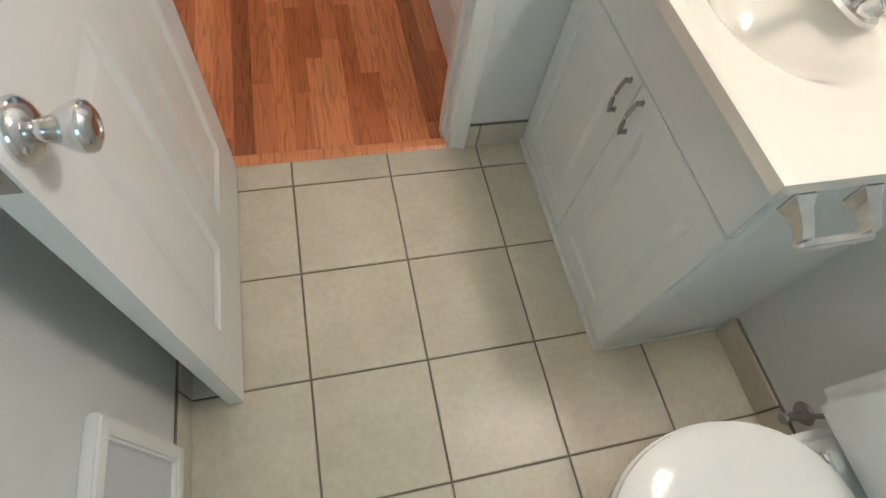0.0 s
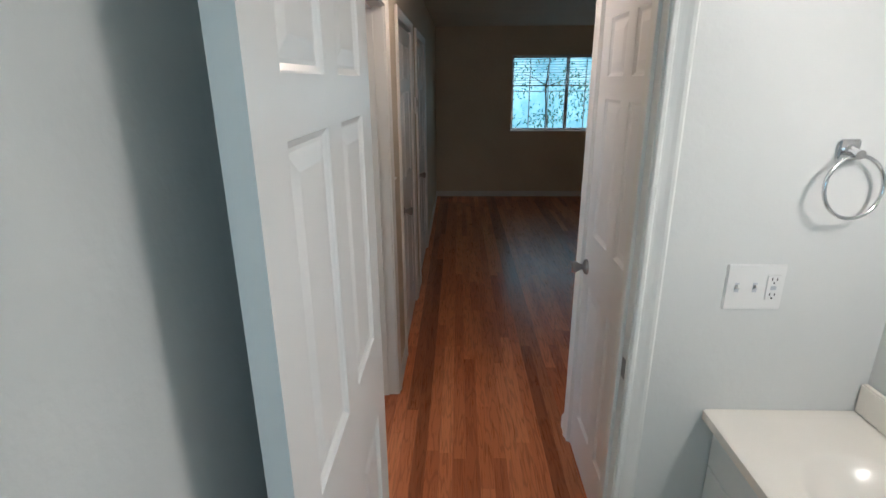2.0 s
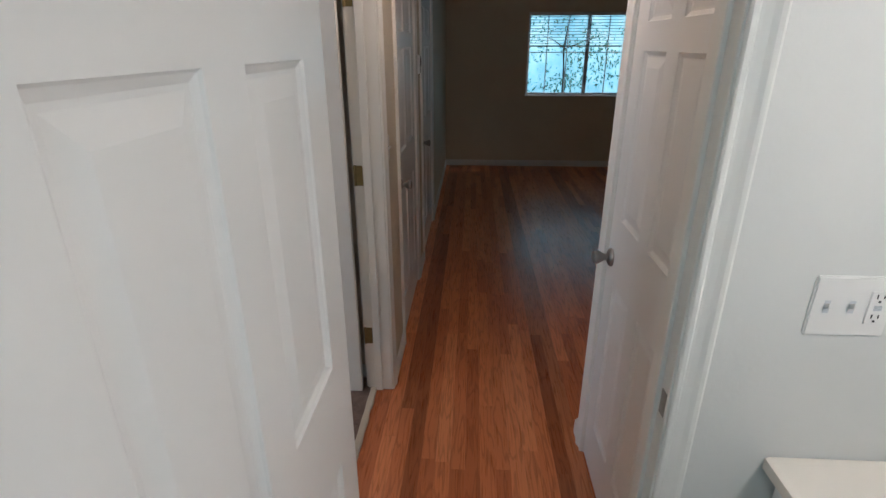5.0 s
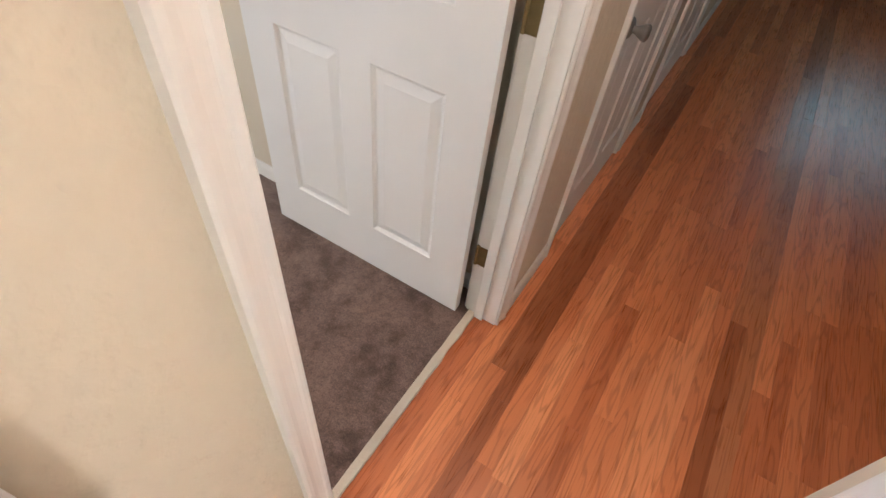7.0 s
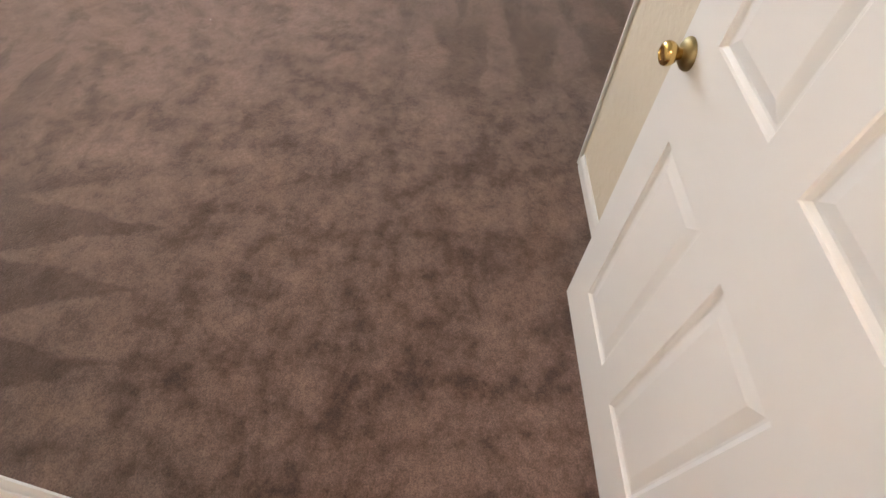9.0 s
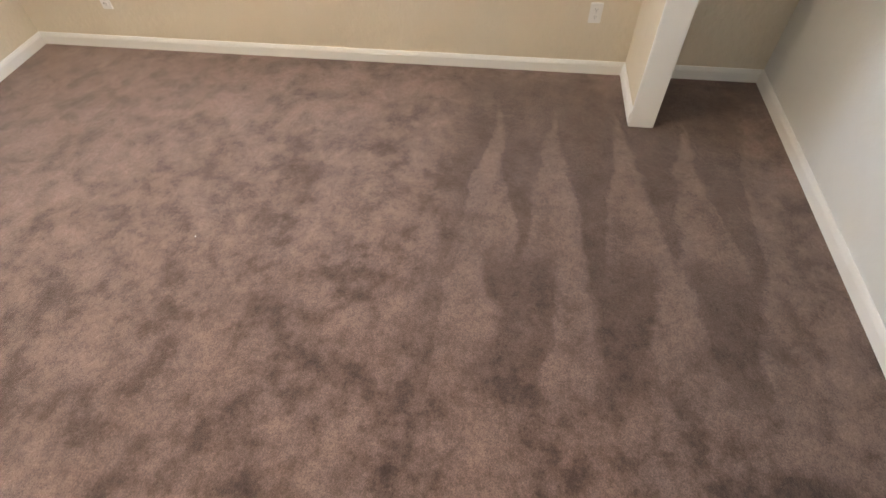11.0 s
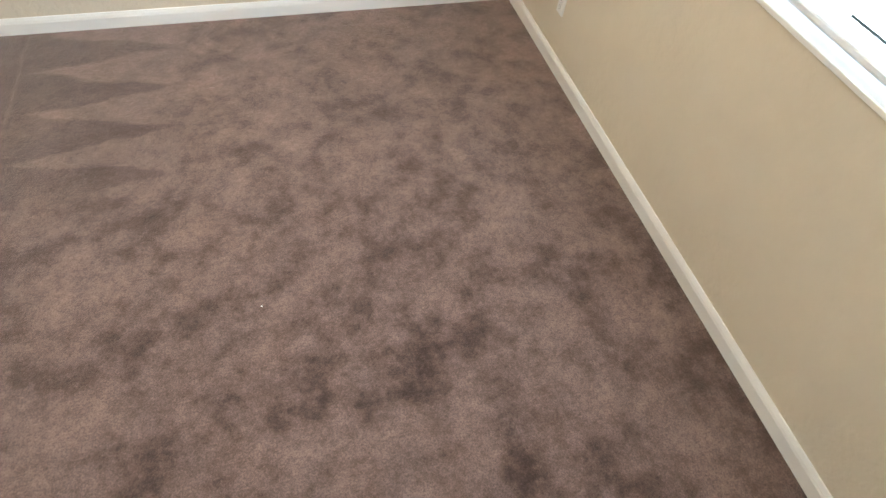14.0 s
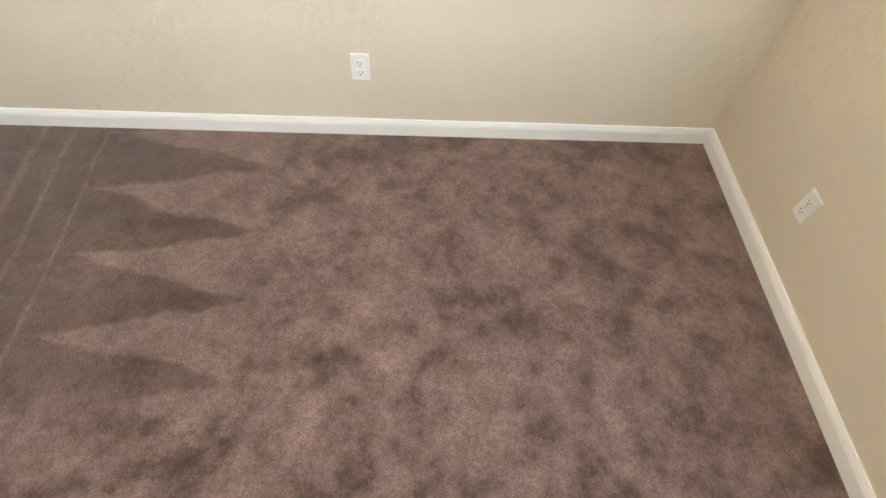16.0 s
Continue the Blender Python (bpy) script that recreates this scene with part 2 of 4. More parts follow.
BATH_WALL = paint("white_satin_wall_paint", (0.70, 0.70, 0.68), 0.42, 0.12, 45)
TAN_WALL = paint("beige_textured_wall_paint", (0.66, 0.588, 0.470), 0.6, 0.5, 30)
CEILING = paint("ceiling_paint", (0.68, 0.66, 0.58), 0.7, 0.12, 70)
TRIM = paint("white_trim_paint", (0.80, 0.79, 0.76), 0.35, spread=0.03)
DOOR_PAINT = paint("white_door_paint", (0.80, 0.80, 0.79), 0.34, spread=0.03)
VANITY_PAINT = paint("pale_vanity_paint", (0.74, 0.76, 0.74), 0.3, spread=0.04)
CULTURED = glossy("cultured_marble", (0.86, 0.80, 0.72), 0.16)
PORCELAIN = glossy("white_porcelain", (0.86, 0.84, 0.81), 0.08)
PLASTIC = glossy("white_plastic", (0.82, 0.81, 0.79), 0.3)
GREY_PLASTIC = glossy("grey_panel_enamel", (0.60, 0.62, 0.65), 0.4)
DARK = paint("dark_recess", (0.03, 0.03, 0.03), 0.7)
CHROME = metal("polished_chrome", (0.78, 0.78, 0.80), 0.08)
NICKEL = metal("brushed_nickel", (0.40, 0.385, 0.37), 0.36)
BRASS = metal("worn_brass", (0.74, 0.52, 0.20), 0.16)
OLD_BRASS = metal("dull_antique_brass", (0.30, 0.24, 0.12), 0.4)
GROUT = paint("grey_brown_grout", (0.20, 0.17, 0.13), 0.9, 0.4, 120, 0.2)
TILE = tile_material()
WOOD = wood_floor("red_oak_laminate")
WOOD_FAR = wood_floor("red_oak_laminate_far", True)
WOOD_DARK = wood_floor("dark_red_oak_laminate", tint=0.68)
WOOD_DARK_FAR = wood_floor("dark_red_oak_laminate_far", True, 0.68)
CARPET = carpet_material()
GLASS = glass_material()
LEAF = leaf_material()
BARK = paint("bark", (0.20, 0.18, 0.15), 0.9, 0.5, 30, 0.3)
VINYL = glossy("white_vinyl_frame", (0.78, 0.80, 0.82), 0.35)
SLAT = glossy("white_blind_slat", (0.80, 0.82, 0.84), 0.4)
GROUND = paint("garden_soil", (0.16, 0.14, 0.09), 0.95, 0.5, 20, 0.3)
GLOW, glow_tree, glow_shader = nodes_of("glowing_opal_glass")
glow_shader.inputs["Emission Color"].default_value = (1.0, 0.76, 0.60, 1)
glow_shader.inputs["Emission Strength"].default_value = 54.0
HAZE, haze_tree, haze_shader = nodes_of("bright_hazy_sky")
haze_shader.inputs["Base Color"].default_value = (0.5, 0.8, 0.9, 1)
haze_tree.links.new(ramp(haze_tree, noise_of(haze_tree, coords(haze_tree), 1.1, 6, 0.7), [(0.38, (0.20, 0.48, 0.62)), (0.5, (0.34, 0.72, 0.86)), (0.64, (0.60, 0.95, 1.0))]), haze_shader.inputs["Emission Color"])
haze_shader.inputs["Emission Strength"].default_value = 1.35
RUBBER = paint("dark_rubber", (0.04, 0.04, 0.04), 0.7)
STRIP = paint("pale_carpet_binder", (0.62, 0.56, 0.47), 0.8, 0.5, 90, 0.2)

# ---- mesh helpers ----


def box(bm, x0, y0, z0, x1, y1, z1, bevel=0.0, segments=1):
    b = bmesh.new() if bevel else bm
    vs = [b.verts.new(p) for p in ((x0, y0, z0), (x1, y0, z0), (x1, y1, z0), (x0, y1, z0), (x0, y0, z1), (x1, y0, z1), (x1, y1, z1), (x0, y1, z1))]
    for f in ((3, 2, 1, 0), (4, 5, 6, 7), (0, 1, 5, 4), (1, 2, 6, 5), (2, 3, 7, 6), (3, 0, 4, 7)):
        b.faces.new([vs[i] for i in f])
    if bevel:
        bmesh.ops.bevel(b, geom=b.edges[:], offset=bevel, segments=segments, affect="EDGES", clamp_overlap=True)
        merge(bm, b)
    return bm


def merge(bm, other):
    me = bpy.data.meshes.new("tmp")
    other.to_mesh(me)
    other.free()
    bm.from_mesh(me)
    bpy.data.meshes.remove(me)


def lathe(bm, profile, m=None, steps=24):
    """Turns a list of (radius, height) about z, then moves it by m."""
    m = m or Matrix()
    rings = []
    for r, h in profile:
        if r < 1e-6:
            rings.append([bm.verts.new(m @ Vector((0, 0, h)))])
        else:
            rings.append([bm.verts.new(m @ Vector((r * math.cos(2 * math.pi * i / steps), r * math.sin(2 * math.pi * i / steps), h))) for i in range(steps)])
    for a, b in zip(rings, rings[1:]):
        for i in range(steps):
            j = (i + 1) % steps
            q = [a[i % len(a)], a[j % len(a)], b[j % len(b)], b[i % len(b)]]
            q = list(dict.fromkeys(q))
            if len(q) > 2:
                bm.faces.new(q)
    return bm


def tube(bm, points, radius, steps=10):
    """A round bar along points."""
    points = [Vector(p) for p in points]
    rings = []
    for i, p in enumerate(points):
        d = (points[min(i + 1, len(points) - 1)] - points[max(i - 1, 0)]).normalized()
        q = d.to_track_quat("Z", "Y")
        r = radius[i] if isinstance(radius, (list, tuple)) else radius
        rings.append([bm.verts.new(p + q @ Vector((r * math.cos(2 * math.pi * k / steps), r * math.sin(2 * math.pi * k / steps), 0))) for k in range(steps)])
    for a, b in zip(rings, rings[1:]):
        for k in range(steps):
            bm.faces.new([a[k], a[(k + 1) % steps], b[(k + 1) % steps], b[k]])
    bm.faces.new(rings[0][::-1])
    bm.faces.new(rings[-1])
    return bm


def torus(bm, centre, major, minor, m, steps=40, sides=10):
    rings = []
    for i in range(steps):
        a = 2 * math.pi * i / steps
        rings.append([bm.verts.new(Vector(centre) + m @ Vector(((major + minor * math.cos(2 * math.pi * k / sides)) * math.cos(a), (major + minor * math.cos(2 * math.pi * k / sides)) * math.sin(a), minor * math.sin(2 * math.pi * k / sides)))) for k in range(sides)])
    for i in range(steps):
        a, b = rings[i], rings[(i + 1) % steps]
        for k in range(sides):
            bm.faces.new([a[k], b[k], b[(k + 1) % sides], a[(k + 1) % sides]])
    return bm


def finish(name, bm, materials, smooth=False, pick=None):
    bmesh.ops.recalc_face_normals(bm, faces=bm.faces[:])
    me = bpy.data.meshes.new(name)
    if pick:
        for f in bm.faces:
            f.material_index = pick(f)
    if smooth:
        for f in bm.faces:
            f.smooth = True
    bm.to_mesh(me)
    bm.free()
    for m in materials if isinstance(materials, (list, tuple)) else (materials,):
        me.materials.append(m)
    if smooth:
        me.set_sharp_from_angle(angle=radians(38))
    return new(name, me)


def part(name, bm, material, parent, label="", smooth=False):
    ob = finish(name, bm, material, smooth)
    ob.parent = parent
    if label:
        tagged(ob, label)
    return ob


def structure(name, bm, material, label, category, smooth=False, pick=None):
    return tagged(finish(name, bm, material, smooth, pick), label, category, kind="structure")


def thing(name, label, category, m=None, group="", kind=""):
    ob = new(name)
    ob.empty_display_size = 0.1
    if m:
        ob.matrix_world = m
    return tagged(ob, label, category, group, kind)


def wall(name, axis, lo, hi, a0, a1, openings, materials, label, pick=None, top=2.43):
    """A wall of thickness lo..hi along axis, from a0 to a1, with openings (a, a, z, z) cut through it."""
    bm = bmesh.new()

    def put(p, q, z0, z1):
        if q - p < 1e-4 or z1 - z0 < 1e-4:
            return
        if axis == "x":
            box(bm, p, lo, z0, q, hi, z1)
        else:
            box(bm, lo, p, z0, hi, q, z1)

    at = a0
    for p, q, z0, z1 in sorted(openings):
        put(at, p, 0, top)
        put(p, q, 0, z0)
        put(p, q, z1, top)
        at = q
    put(at, a1, 0, top)
    return structure(name, bm, materials, label, "wall", pick=pick)


CASING = ((0.0, 0.0), (0.0, 0.007), (0.004, 0.010), (0.012, 0.010), (0.016, 0.0075), (0.022, 0.0085), (0.034, 0.012), (0.044, 0.0165), (0.052, 0.0175), (0.057, 0.015), (0.057, 0.0))


def casing(name, place, a0, a1, head, parent):
    """Moulded casing round an opening. place(a, n, z) gives the world point."""
    bm = bmesh.new()
    for legs in (((a0, -1, 0, 0), (a0, -1, head, 1)), ((a0, -1, head, 1), (a1, 1, head, 1)), ((a1, 1, head, 1), (a1, 1, 0, 0))):
        rows = []
        for a, side, z, up in legs:
            rows.append([bm.verts.new(place(a + side * u, n, z + up * u)) for u, n in CASING])
        for k in range(len(CASING) - 1):
            bm.faces.new([rows[0][k], rows[0][k + 1], rows[1][k + 1], rows[1][k]])
        bm.faces.new(rows[0])
        bm.faces.new(rows[1][::-1])
    bmesh.ops.remove_doubles(bm, verts=bm.verts[:], dist=1e-5)
    return part(name, bm, TRIM, parent)


BASE = ((0.0, 0.0), (0.013, 0.0), (0.013, 0.061), (0.011, 0.067), (0.011, 0.070), (0.007, 0.079), (0.005, 0.084), (0.0, 0.084))


def baseboard(p, q, normal, trim0=0.0, trim1=0.0, label="white painted wooden baseboard along the wall"):
    """A moulded skirting from p to q; trim0/trim1 lengthen (outside corner) or shorten (inside corner) the mitre."""
    p, q, n = Vector((*p, 0)), Vector((*q, 0)), Vector((*normal, 0))
    d = (q - p).normalized()
    bm = bmesh.new()
    rows = []
    for base, s, trim in ((p, -1, trim0), (q, 1, trim1)):
        rows.append([bm.verts.new(base + n * u + d * (s * trim * u) + Vector((0, 0, z))) for u, z in BASE])
    for k in range(len(BASE)):
        j = (k + 1) % len(BASE)
        bm.faces.new([rows[0][k], rows[0][j], rows[1][j], rows[1][k]])
    bm.faces.new(rows[0])
    bm.faces.new(rows[1][::-1])
    return structure("baseboard", bm, TRIM, label, "baseboard")


def oval(cx, cy, a, b, z, n=48, back=0.0, power=2.0):
    pts = []
    for i in range(n):
        t = 2 * math.pi * i / n
        c, s = math.cos(t), math.sin(t)
        x = math.copysign(abs(c) ** (2 / power), c) * a
        if c > 0:
            x *= 1 - back
        pts.append((cx + x, cy + math.copysign(abs(s) ** (2 / power), s) * b, z))
    return pts


def loft(bm, loops, cap0=True, cap1=True):
    rows = [[bm.verts.new(p) for p in l] for l in loops]
    n = len(rows[0])
    for a, b in zip(rows, rows[1:]):
        for i in range(n):
            bm.faces.new([a[i], a[(i + 1) % n], b[(i + 1) % n], b[i]])
    if cap0:
        bm.faces.new(rows[0][::-1])
    if cap1:
        bm.faces.new(rows[-1])
    return bm


# ---- large structure ----
H = 2.43
BL, BR, BY, BACK = -0.605, 0.87, 0.10, -2.1      # bathroom
HY = 0.215                                       # hall face of the bathroom's door wall
HR, HEND = 0.285, 1.09                           # hall right wall and its end
RX = -0.73                                       # bedroom face of the hall wall
FX, SY, NY = -4.713, -2.084, 1.462               # bedroom window wall, south wall, closet front
CY = 2.187                                        # closet back
FAR = 6.68
JL, JR = -0.53, 0.205                           # bathroom door opening
B0, B1 = 0.500, 1.365                             # bedroom door opening
C0, C1 = 0.285, 0.975                            # hall closet door opening
D20, D21 = 1.857, 2.693
D30, D31 = 3.13, 4.08
HEAD = 2.03
J = 0.019
CN, CP = -2.275, -4.255                           # closet opening


def facing(index, sign, edge):
    return lambda f: 1 if f.normal[index] * sign > 0.5 and sign * f.calc_center_median()[index] > sign * edge - 0.01 else 0


wall("wall_bath_door", "x", BY, HY, BL, BR, [(JL - J, JR + J, 0, HEAD + J)], (TAN_WALL, BATH_WALL), "bathroom wall with the doorway, satin white paint", pick=facing(1, -1, BY))
wall("wall_bath_west", "y", RX, BL, BACK, B0 - J, [], TAN_WALL, "beige wall between bathroom and bedroom")
wall("wall_bath_west_face", "y", BL - 0.001, BL + 0.003, BACK, BY, [], BATH_WALL, "white satin painted bathroom wall beside the door")
wall("wall_bath_east", "y", BR, BR + 0.1, BACK, HY, [], BATH_WALL, "white painted bathroom wall behind the vanity")
# its opening holds the unseen window added to light the bathroom
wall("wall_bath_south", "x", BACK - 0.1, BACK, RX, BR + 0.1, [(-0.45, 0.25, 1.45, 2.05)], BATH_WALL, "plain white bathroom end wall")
wall("wall_hall_west", "y", RX, BL, B1 + J, FAR, [(D20 - J, D21 + J, 0, HEAD + J), (D30 - J, D31 + J, 0, HEAD + J)], TAN_WALL, "beige textured hall wall with a row of doors")
bm = bmesh.new()
box(bm, RX, B0 - J, HEAD + J, BL, B1 + J, H)
structure("wall_above_bedroom_door", bm, TAN_WALL, "beige wall above the bedroom doorway", "wall")
wall("wall_hall_east", "y", HR, HR + 0.1, HY, HEND, [(C0 - J, C1 + J, 0, HEAD + J)], TAN_WALL, "beige hall wall with the closet door")
wall("wall_living_south", "x", HEND - 0.1, HEND, HR + 0.1, 4.0, [], TAN_WALL, "plain beige living room wall")
wall("wall_closet_back", "x", HY, HY + 0.05, HR + 0.1, 1.2, [], TAN_WALL, "plain closet wall")
wall("wall_closet_side", "y", 1.15, 1.2, HY + 0.05, HEND - 0.1, [], TAN_WALL, "plain closet wall")
wall("wall_living_end", "x", 2.47, 2.58, 0.96, 2.2, [], TAN_WALL, "beige wall end in the living room")
wall("wall_living_north", "x", FAR, FAR + 0.12, RX, 4.1, [(0.50, 2.12, 0.99, 2.05)], TAN_WALL, "beige living room wall with the window")
wall("wall_living_east", "y", 4.0, 4.1, HEND - 0.1, FAR, [], TAN_WALL, "plain beige living room wall")
wall("wall_bedroom_west", "y", FX - 0.115, FX, SY - 0.1, CY + 0.1, [(-1.25, 0.45, 0.86, 2.03)], TAN_WALL, "beige bedroom wall with the window")
wall("wall_bedroom_south", "x", SY - 0.1, SY, FX, RX, [], TAN_WALL, "beige bedroom wall")
wall("wall_bedroom_north", "x", NY, NY + 0.1, FX, RX, [(CP, CN, 0, HEAD)], TAN_WALL, "beige bedroom wall with the closet opening")
wall("wall_bedroom_closet_back", "x", CY, CY + 0.1, FX, RX, [], BATH_WALL, "pale closet back wall")
wall("wall_bedroom_closet_end", "y", -1.95, -1.90, NY + 0.1, CY, [], BATH_WALL, "pale closet end wall")
for tag, x0, y0, x1, y1 in (("bathroom", BL - 0.06, BACK - 0.1, BR + 0.1, HY - 0.06), ("hall", BL - 0.06, HY - 0.06, 4.1, FAR + 0.12), ("bedroom", FX - 0.115, SY - 0.1, BL - 0.06, CY + 0.1)):
    bm = bmesh.new()
    box(bm, x0, y0, H, x1, y1, H + 0.1)
    structure("ceiling_" + tag, bm, CEILING, "flat painted " + tag + " ceiling", "ceiling")

bm = bmesh.new()
box(bm, BL, BACK, -0.06, BR, BY, -0.004)
floor_bath = structure("floor_bathroom", bm, GROUT, "beige ceramic tile bathroom floor with dark grout", "floor")
bm = bmesh.new()
box(bm, BL, BY, -0.06, 4.0, FAR, -0.012)
box(bm, RX + 0.03, B0, -0.06, BL, B1, -0.012)
box(bm, RX, D20, -0.06, BL, D21, -0.012)
box(bm, RX, D30, -0.06, BL, D31, -0.012)
floor_hall = structure("floor_hall", bm, DARK, "red oak strip laminate floor", "floor")
bm = bmesh.new()
box(bm, FX, SY, -0.06, RX, CY, 0.010)
box(bm, RX, B0, -0.06, RX + 0.022, B1, 0.010)
structure("floor_bedroom", bm, CARPET, "brown cut-pile carpet with vacuum strokes and footprints", "carpet")
bm = bmesh.new()
box(bm, -60, -60, -0.5, 60, 60, -0.25)
structure("ground", bm, GROUND, "bare garden ground", "ground")

# ---- doors ----
PANEL_ROWS = ((0.225, 0.875), (1.10, 1.64), (1.72, 1.92))


def panel_mesh(a0, a1, z0, z1, t):
    """A raised door panel filling an opening, moulded on both faces."""
    bm = bmesh.new()
    steps = ((0.0, 0.0), (0.003, 0.004), (0.012, 0.009), (0.018, 0.009), (0.046, 0.0025))
    for sign in (-1, 1):
        loops = []
        for inset, depth in steps:
            y = sign * (t / 2 - depth)
            loops.append([bm.verts.new(p) for p in ((a0 + inset, y, z0 + inset), (a1 - inset, y, z0 + inset), (a1 - inset, y, z1 - inset), (a0 + inset, y, z1 - inset))])
        for a, b in zip(loops, loops[1:]):
            for i in range(4):
                bm.faces.new([a[i], a[(i + 1) % 4], b[(i + 1) % 4], b[i]])
        bm.faces.new(loops[-1])
    return bm


FLARED = ((0.0, 0.012), (0.0135, 0.012), (0.0115, 0.020), (0.0130, 0.027), (0.0175, 0.036), (0.0225, 0.044), (0.0258, 0.052), (0.0262, 0.057), (0.0240, 0.062), (0.0175, 0.0655), (0.011, 0.0665), (0.010, 0.0650), (0.0, 0.0650))
ROUND = ((0.0, 0.010), (0.012, 0.010), (0.0105, 0.018), (0.0125, 0.024), (0.0205, 0.031), (0.0245, 0.039), (0.0250, 0.046), (0.0215, 0.053), (0.0150, 0.0565), (0.0125, 0.0565), (0.0115, 0.0545), (0.0, 0.0545))


def knob(parent, at, side, material, label, t, profile=FLARED, rose_material=None):
    """A round knob with rose and neck on one face of a door."""
    for s in side:
        m = Matrix.Translation((at[0], s * t / 2, at[1])) @ pose(0, 0, 0, -90 if s > 0 else 90)
        rose = part("rose", lathe(bmesh.new(), [(0, 0), (0.0335, 0), (0.0335, 0.004), (0.031, 0.009), (0.024, 0.014), (0.014, 0.017), (0.0, 0.017)], m), rose_material or material, parent, smooth=True)
        part("knob", lathe(bmesh.new(), profile, m), material, rose, label, smooth=True)


def six_panel_door(name, width, height, label, m, knob_material, knob_label, knob_sides=(-1, 1), t=0.035, knob_z=0.945):
    """A moulded six-panel door; local x runs from the hinge edge, y through its thickness, z up."""
    door = thing(name, label, "door", m)
    stile, mid = 0.15 * width, 0.13 * width
    pw = (width - 2 * stile - mid) / 2
    cols = ((stile, stile + pw), (stile + pw + mid, width - stile))
    bm = bmesh.new()
    box(bm, 0, -t / 2, 0.012, stile, t / 2, height)
    box(bm, width - stile, -t / 2, 0.012, width, t / 2, height)
    edges = [0.012] + [z for row in PANEL_ROWS for z in row] + [height]
    for z0, z1 in zip(edges[0::2], edges[1::2]):
        box(bm, stile, -t / 2, z0, width - stile, t / 2, z1)
    for z0, z1 in PANEL_ROWS:
        box(bm, cols[0][1], -t / 2, z0, cols[1][0], t / 2, z1)
    bmesh.ops.remove_doubles(bm, verts=bm.verts[:], dist=1e-5)
    leaf = part("leaf", bm, DOOR_PAINT, door)
    for a0, a1 in cols:
        for z0, z1 in PANEL_ROWS:
            part("panel", panel_mesh(a0, a1, z0, z1, t), DOOR_PAINT, leaf)
    brass = knob_material is BRASS
    knob(door, (width - 0.047, knob_z), knob_sides, knob_material, knob_label, t, ROUND if brass else FLARED, OLD_BRASS if brass else None)
    bm = bmesh.new()
    box(bm, width - 0.001, -0.0125, knob_z - 0.03, width + 0.0015, 0.0125, knob_z + 0.03)
    box(bm, width, -0.007, knob_z - 0.011, width + 0.008, 0.007, knob_z + 0.011, 0.002)
    part("latch", bm, NICKEL, door)
    return door


def hinge(parent, m, material):
    """A butt hinge: two leaves and a barrel, local y along the pin."""
    bm = bmesh.new()
    box(bm, 0.0, -0.0445, 0, 0.032, 0.0445, 0.0022, 0.0006)
    h = part("hinge", bm, material, parent)
    h.matrix_local = m
    bm = bmesh.new()
    lathe(bm, [(0, -0.047), (0.0045, -0.046), (0.0062, -0.0445), (0.0062, 0.0445), (0.0045, 0.046), (0, 0.047)], pose(-0.003, 0, 0.002, 90), 12)
    part("pin", bm, material, h, smooth=True)


def door_frame(name, axis, lo, hi, a0, a1, label, faces, stop):
    """Jamb lining, stop and casings of a doorway. faces: which of the two wall faces carry a casing."""
    fr = thing(name, label, "door frame", kind="structure")

    def point(a, n, z):
        return (a, n, z) if axis == "x" else (n, a, z)

    def bar(nm, a, b, n0, n1, z0, z1):
        bm = bmesh.new()
        p, q = point(a, n0, z0), point(b, n1, z1)
        box(bm, min(p[0], q[0]), min(p[1], q[1]), z0, max(p[0], q[0]), max(p[1], q[1]), z1, 0.0015)
        part(nm, bm, TRIM, fr)

    bar("jamb", a0 - J, a0, lo, hi, 0, HEAD + J)
    bar("jamb", a1, a1 + J, lo, hi, 0, HEAD + J)
    bar("head_jamb", a0, a1, lo, hi, HEAD, HEAD + J)
    s0, s1 = stop
    bar("door_stop", a0, a0 + 0.011, s0, s1, 0, HEAD)
    bar("door_stop", a1 - 0.011, a1, s0, s1, 0, HEAD)
    bar("door_stop", a0 + 0.011, a1 - 0.011, s0, s1, HEAD - 0.011, HEAD)
    for f in faces:
        sign = 1 if f == hi else -1
        casing("casing", lambda a, n, z: point(a, f + sign * n, z), a0 - 0.005, a1 + 0.005, HEAD + 0.005, fr)
    return fr


f1 = door_frame("door_frame_1", "x", BY, HY, JL, JR, "white moulded casing round the bathroom doorway", (BY, HY), (BY + 0.04, BY + 0.075))
f2 = door_frame("door_frame_2", "y", RX, BL, B0, B1, "white moulded casing round the bedroom doorway", (RX, BL), (RX + 0.04, RX + 0.075))
door_frame("door_frame_3", "y", HR, HR + 0.1, C0, C1, "white casing round the hall closet door", (HR,), (HR + 0.042, HR + 0.07))
door_frame("door_frame_4", "y", RX, BL, D20, D21, "white casing round a closed hall door", (BL,), (RX + 0.03, BL - 0.042))
door_frame("door_frame_5", "y", RX, BL, D30, D31, "white casing round the far hall door", (BL,), (RX + 0.03, BL - 0.042))

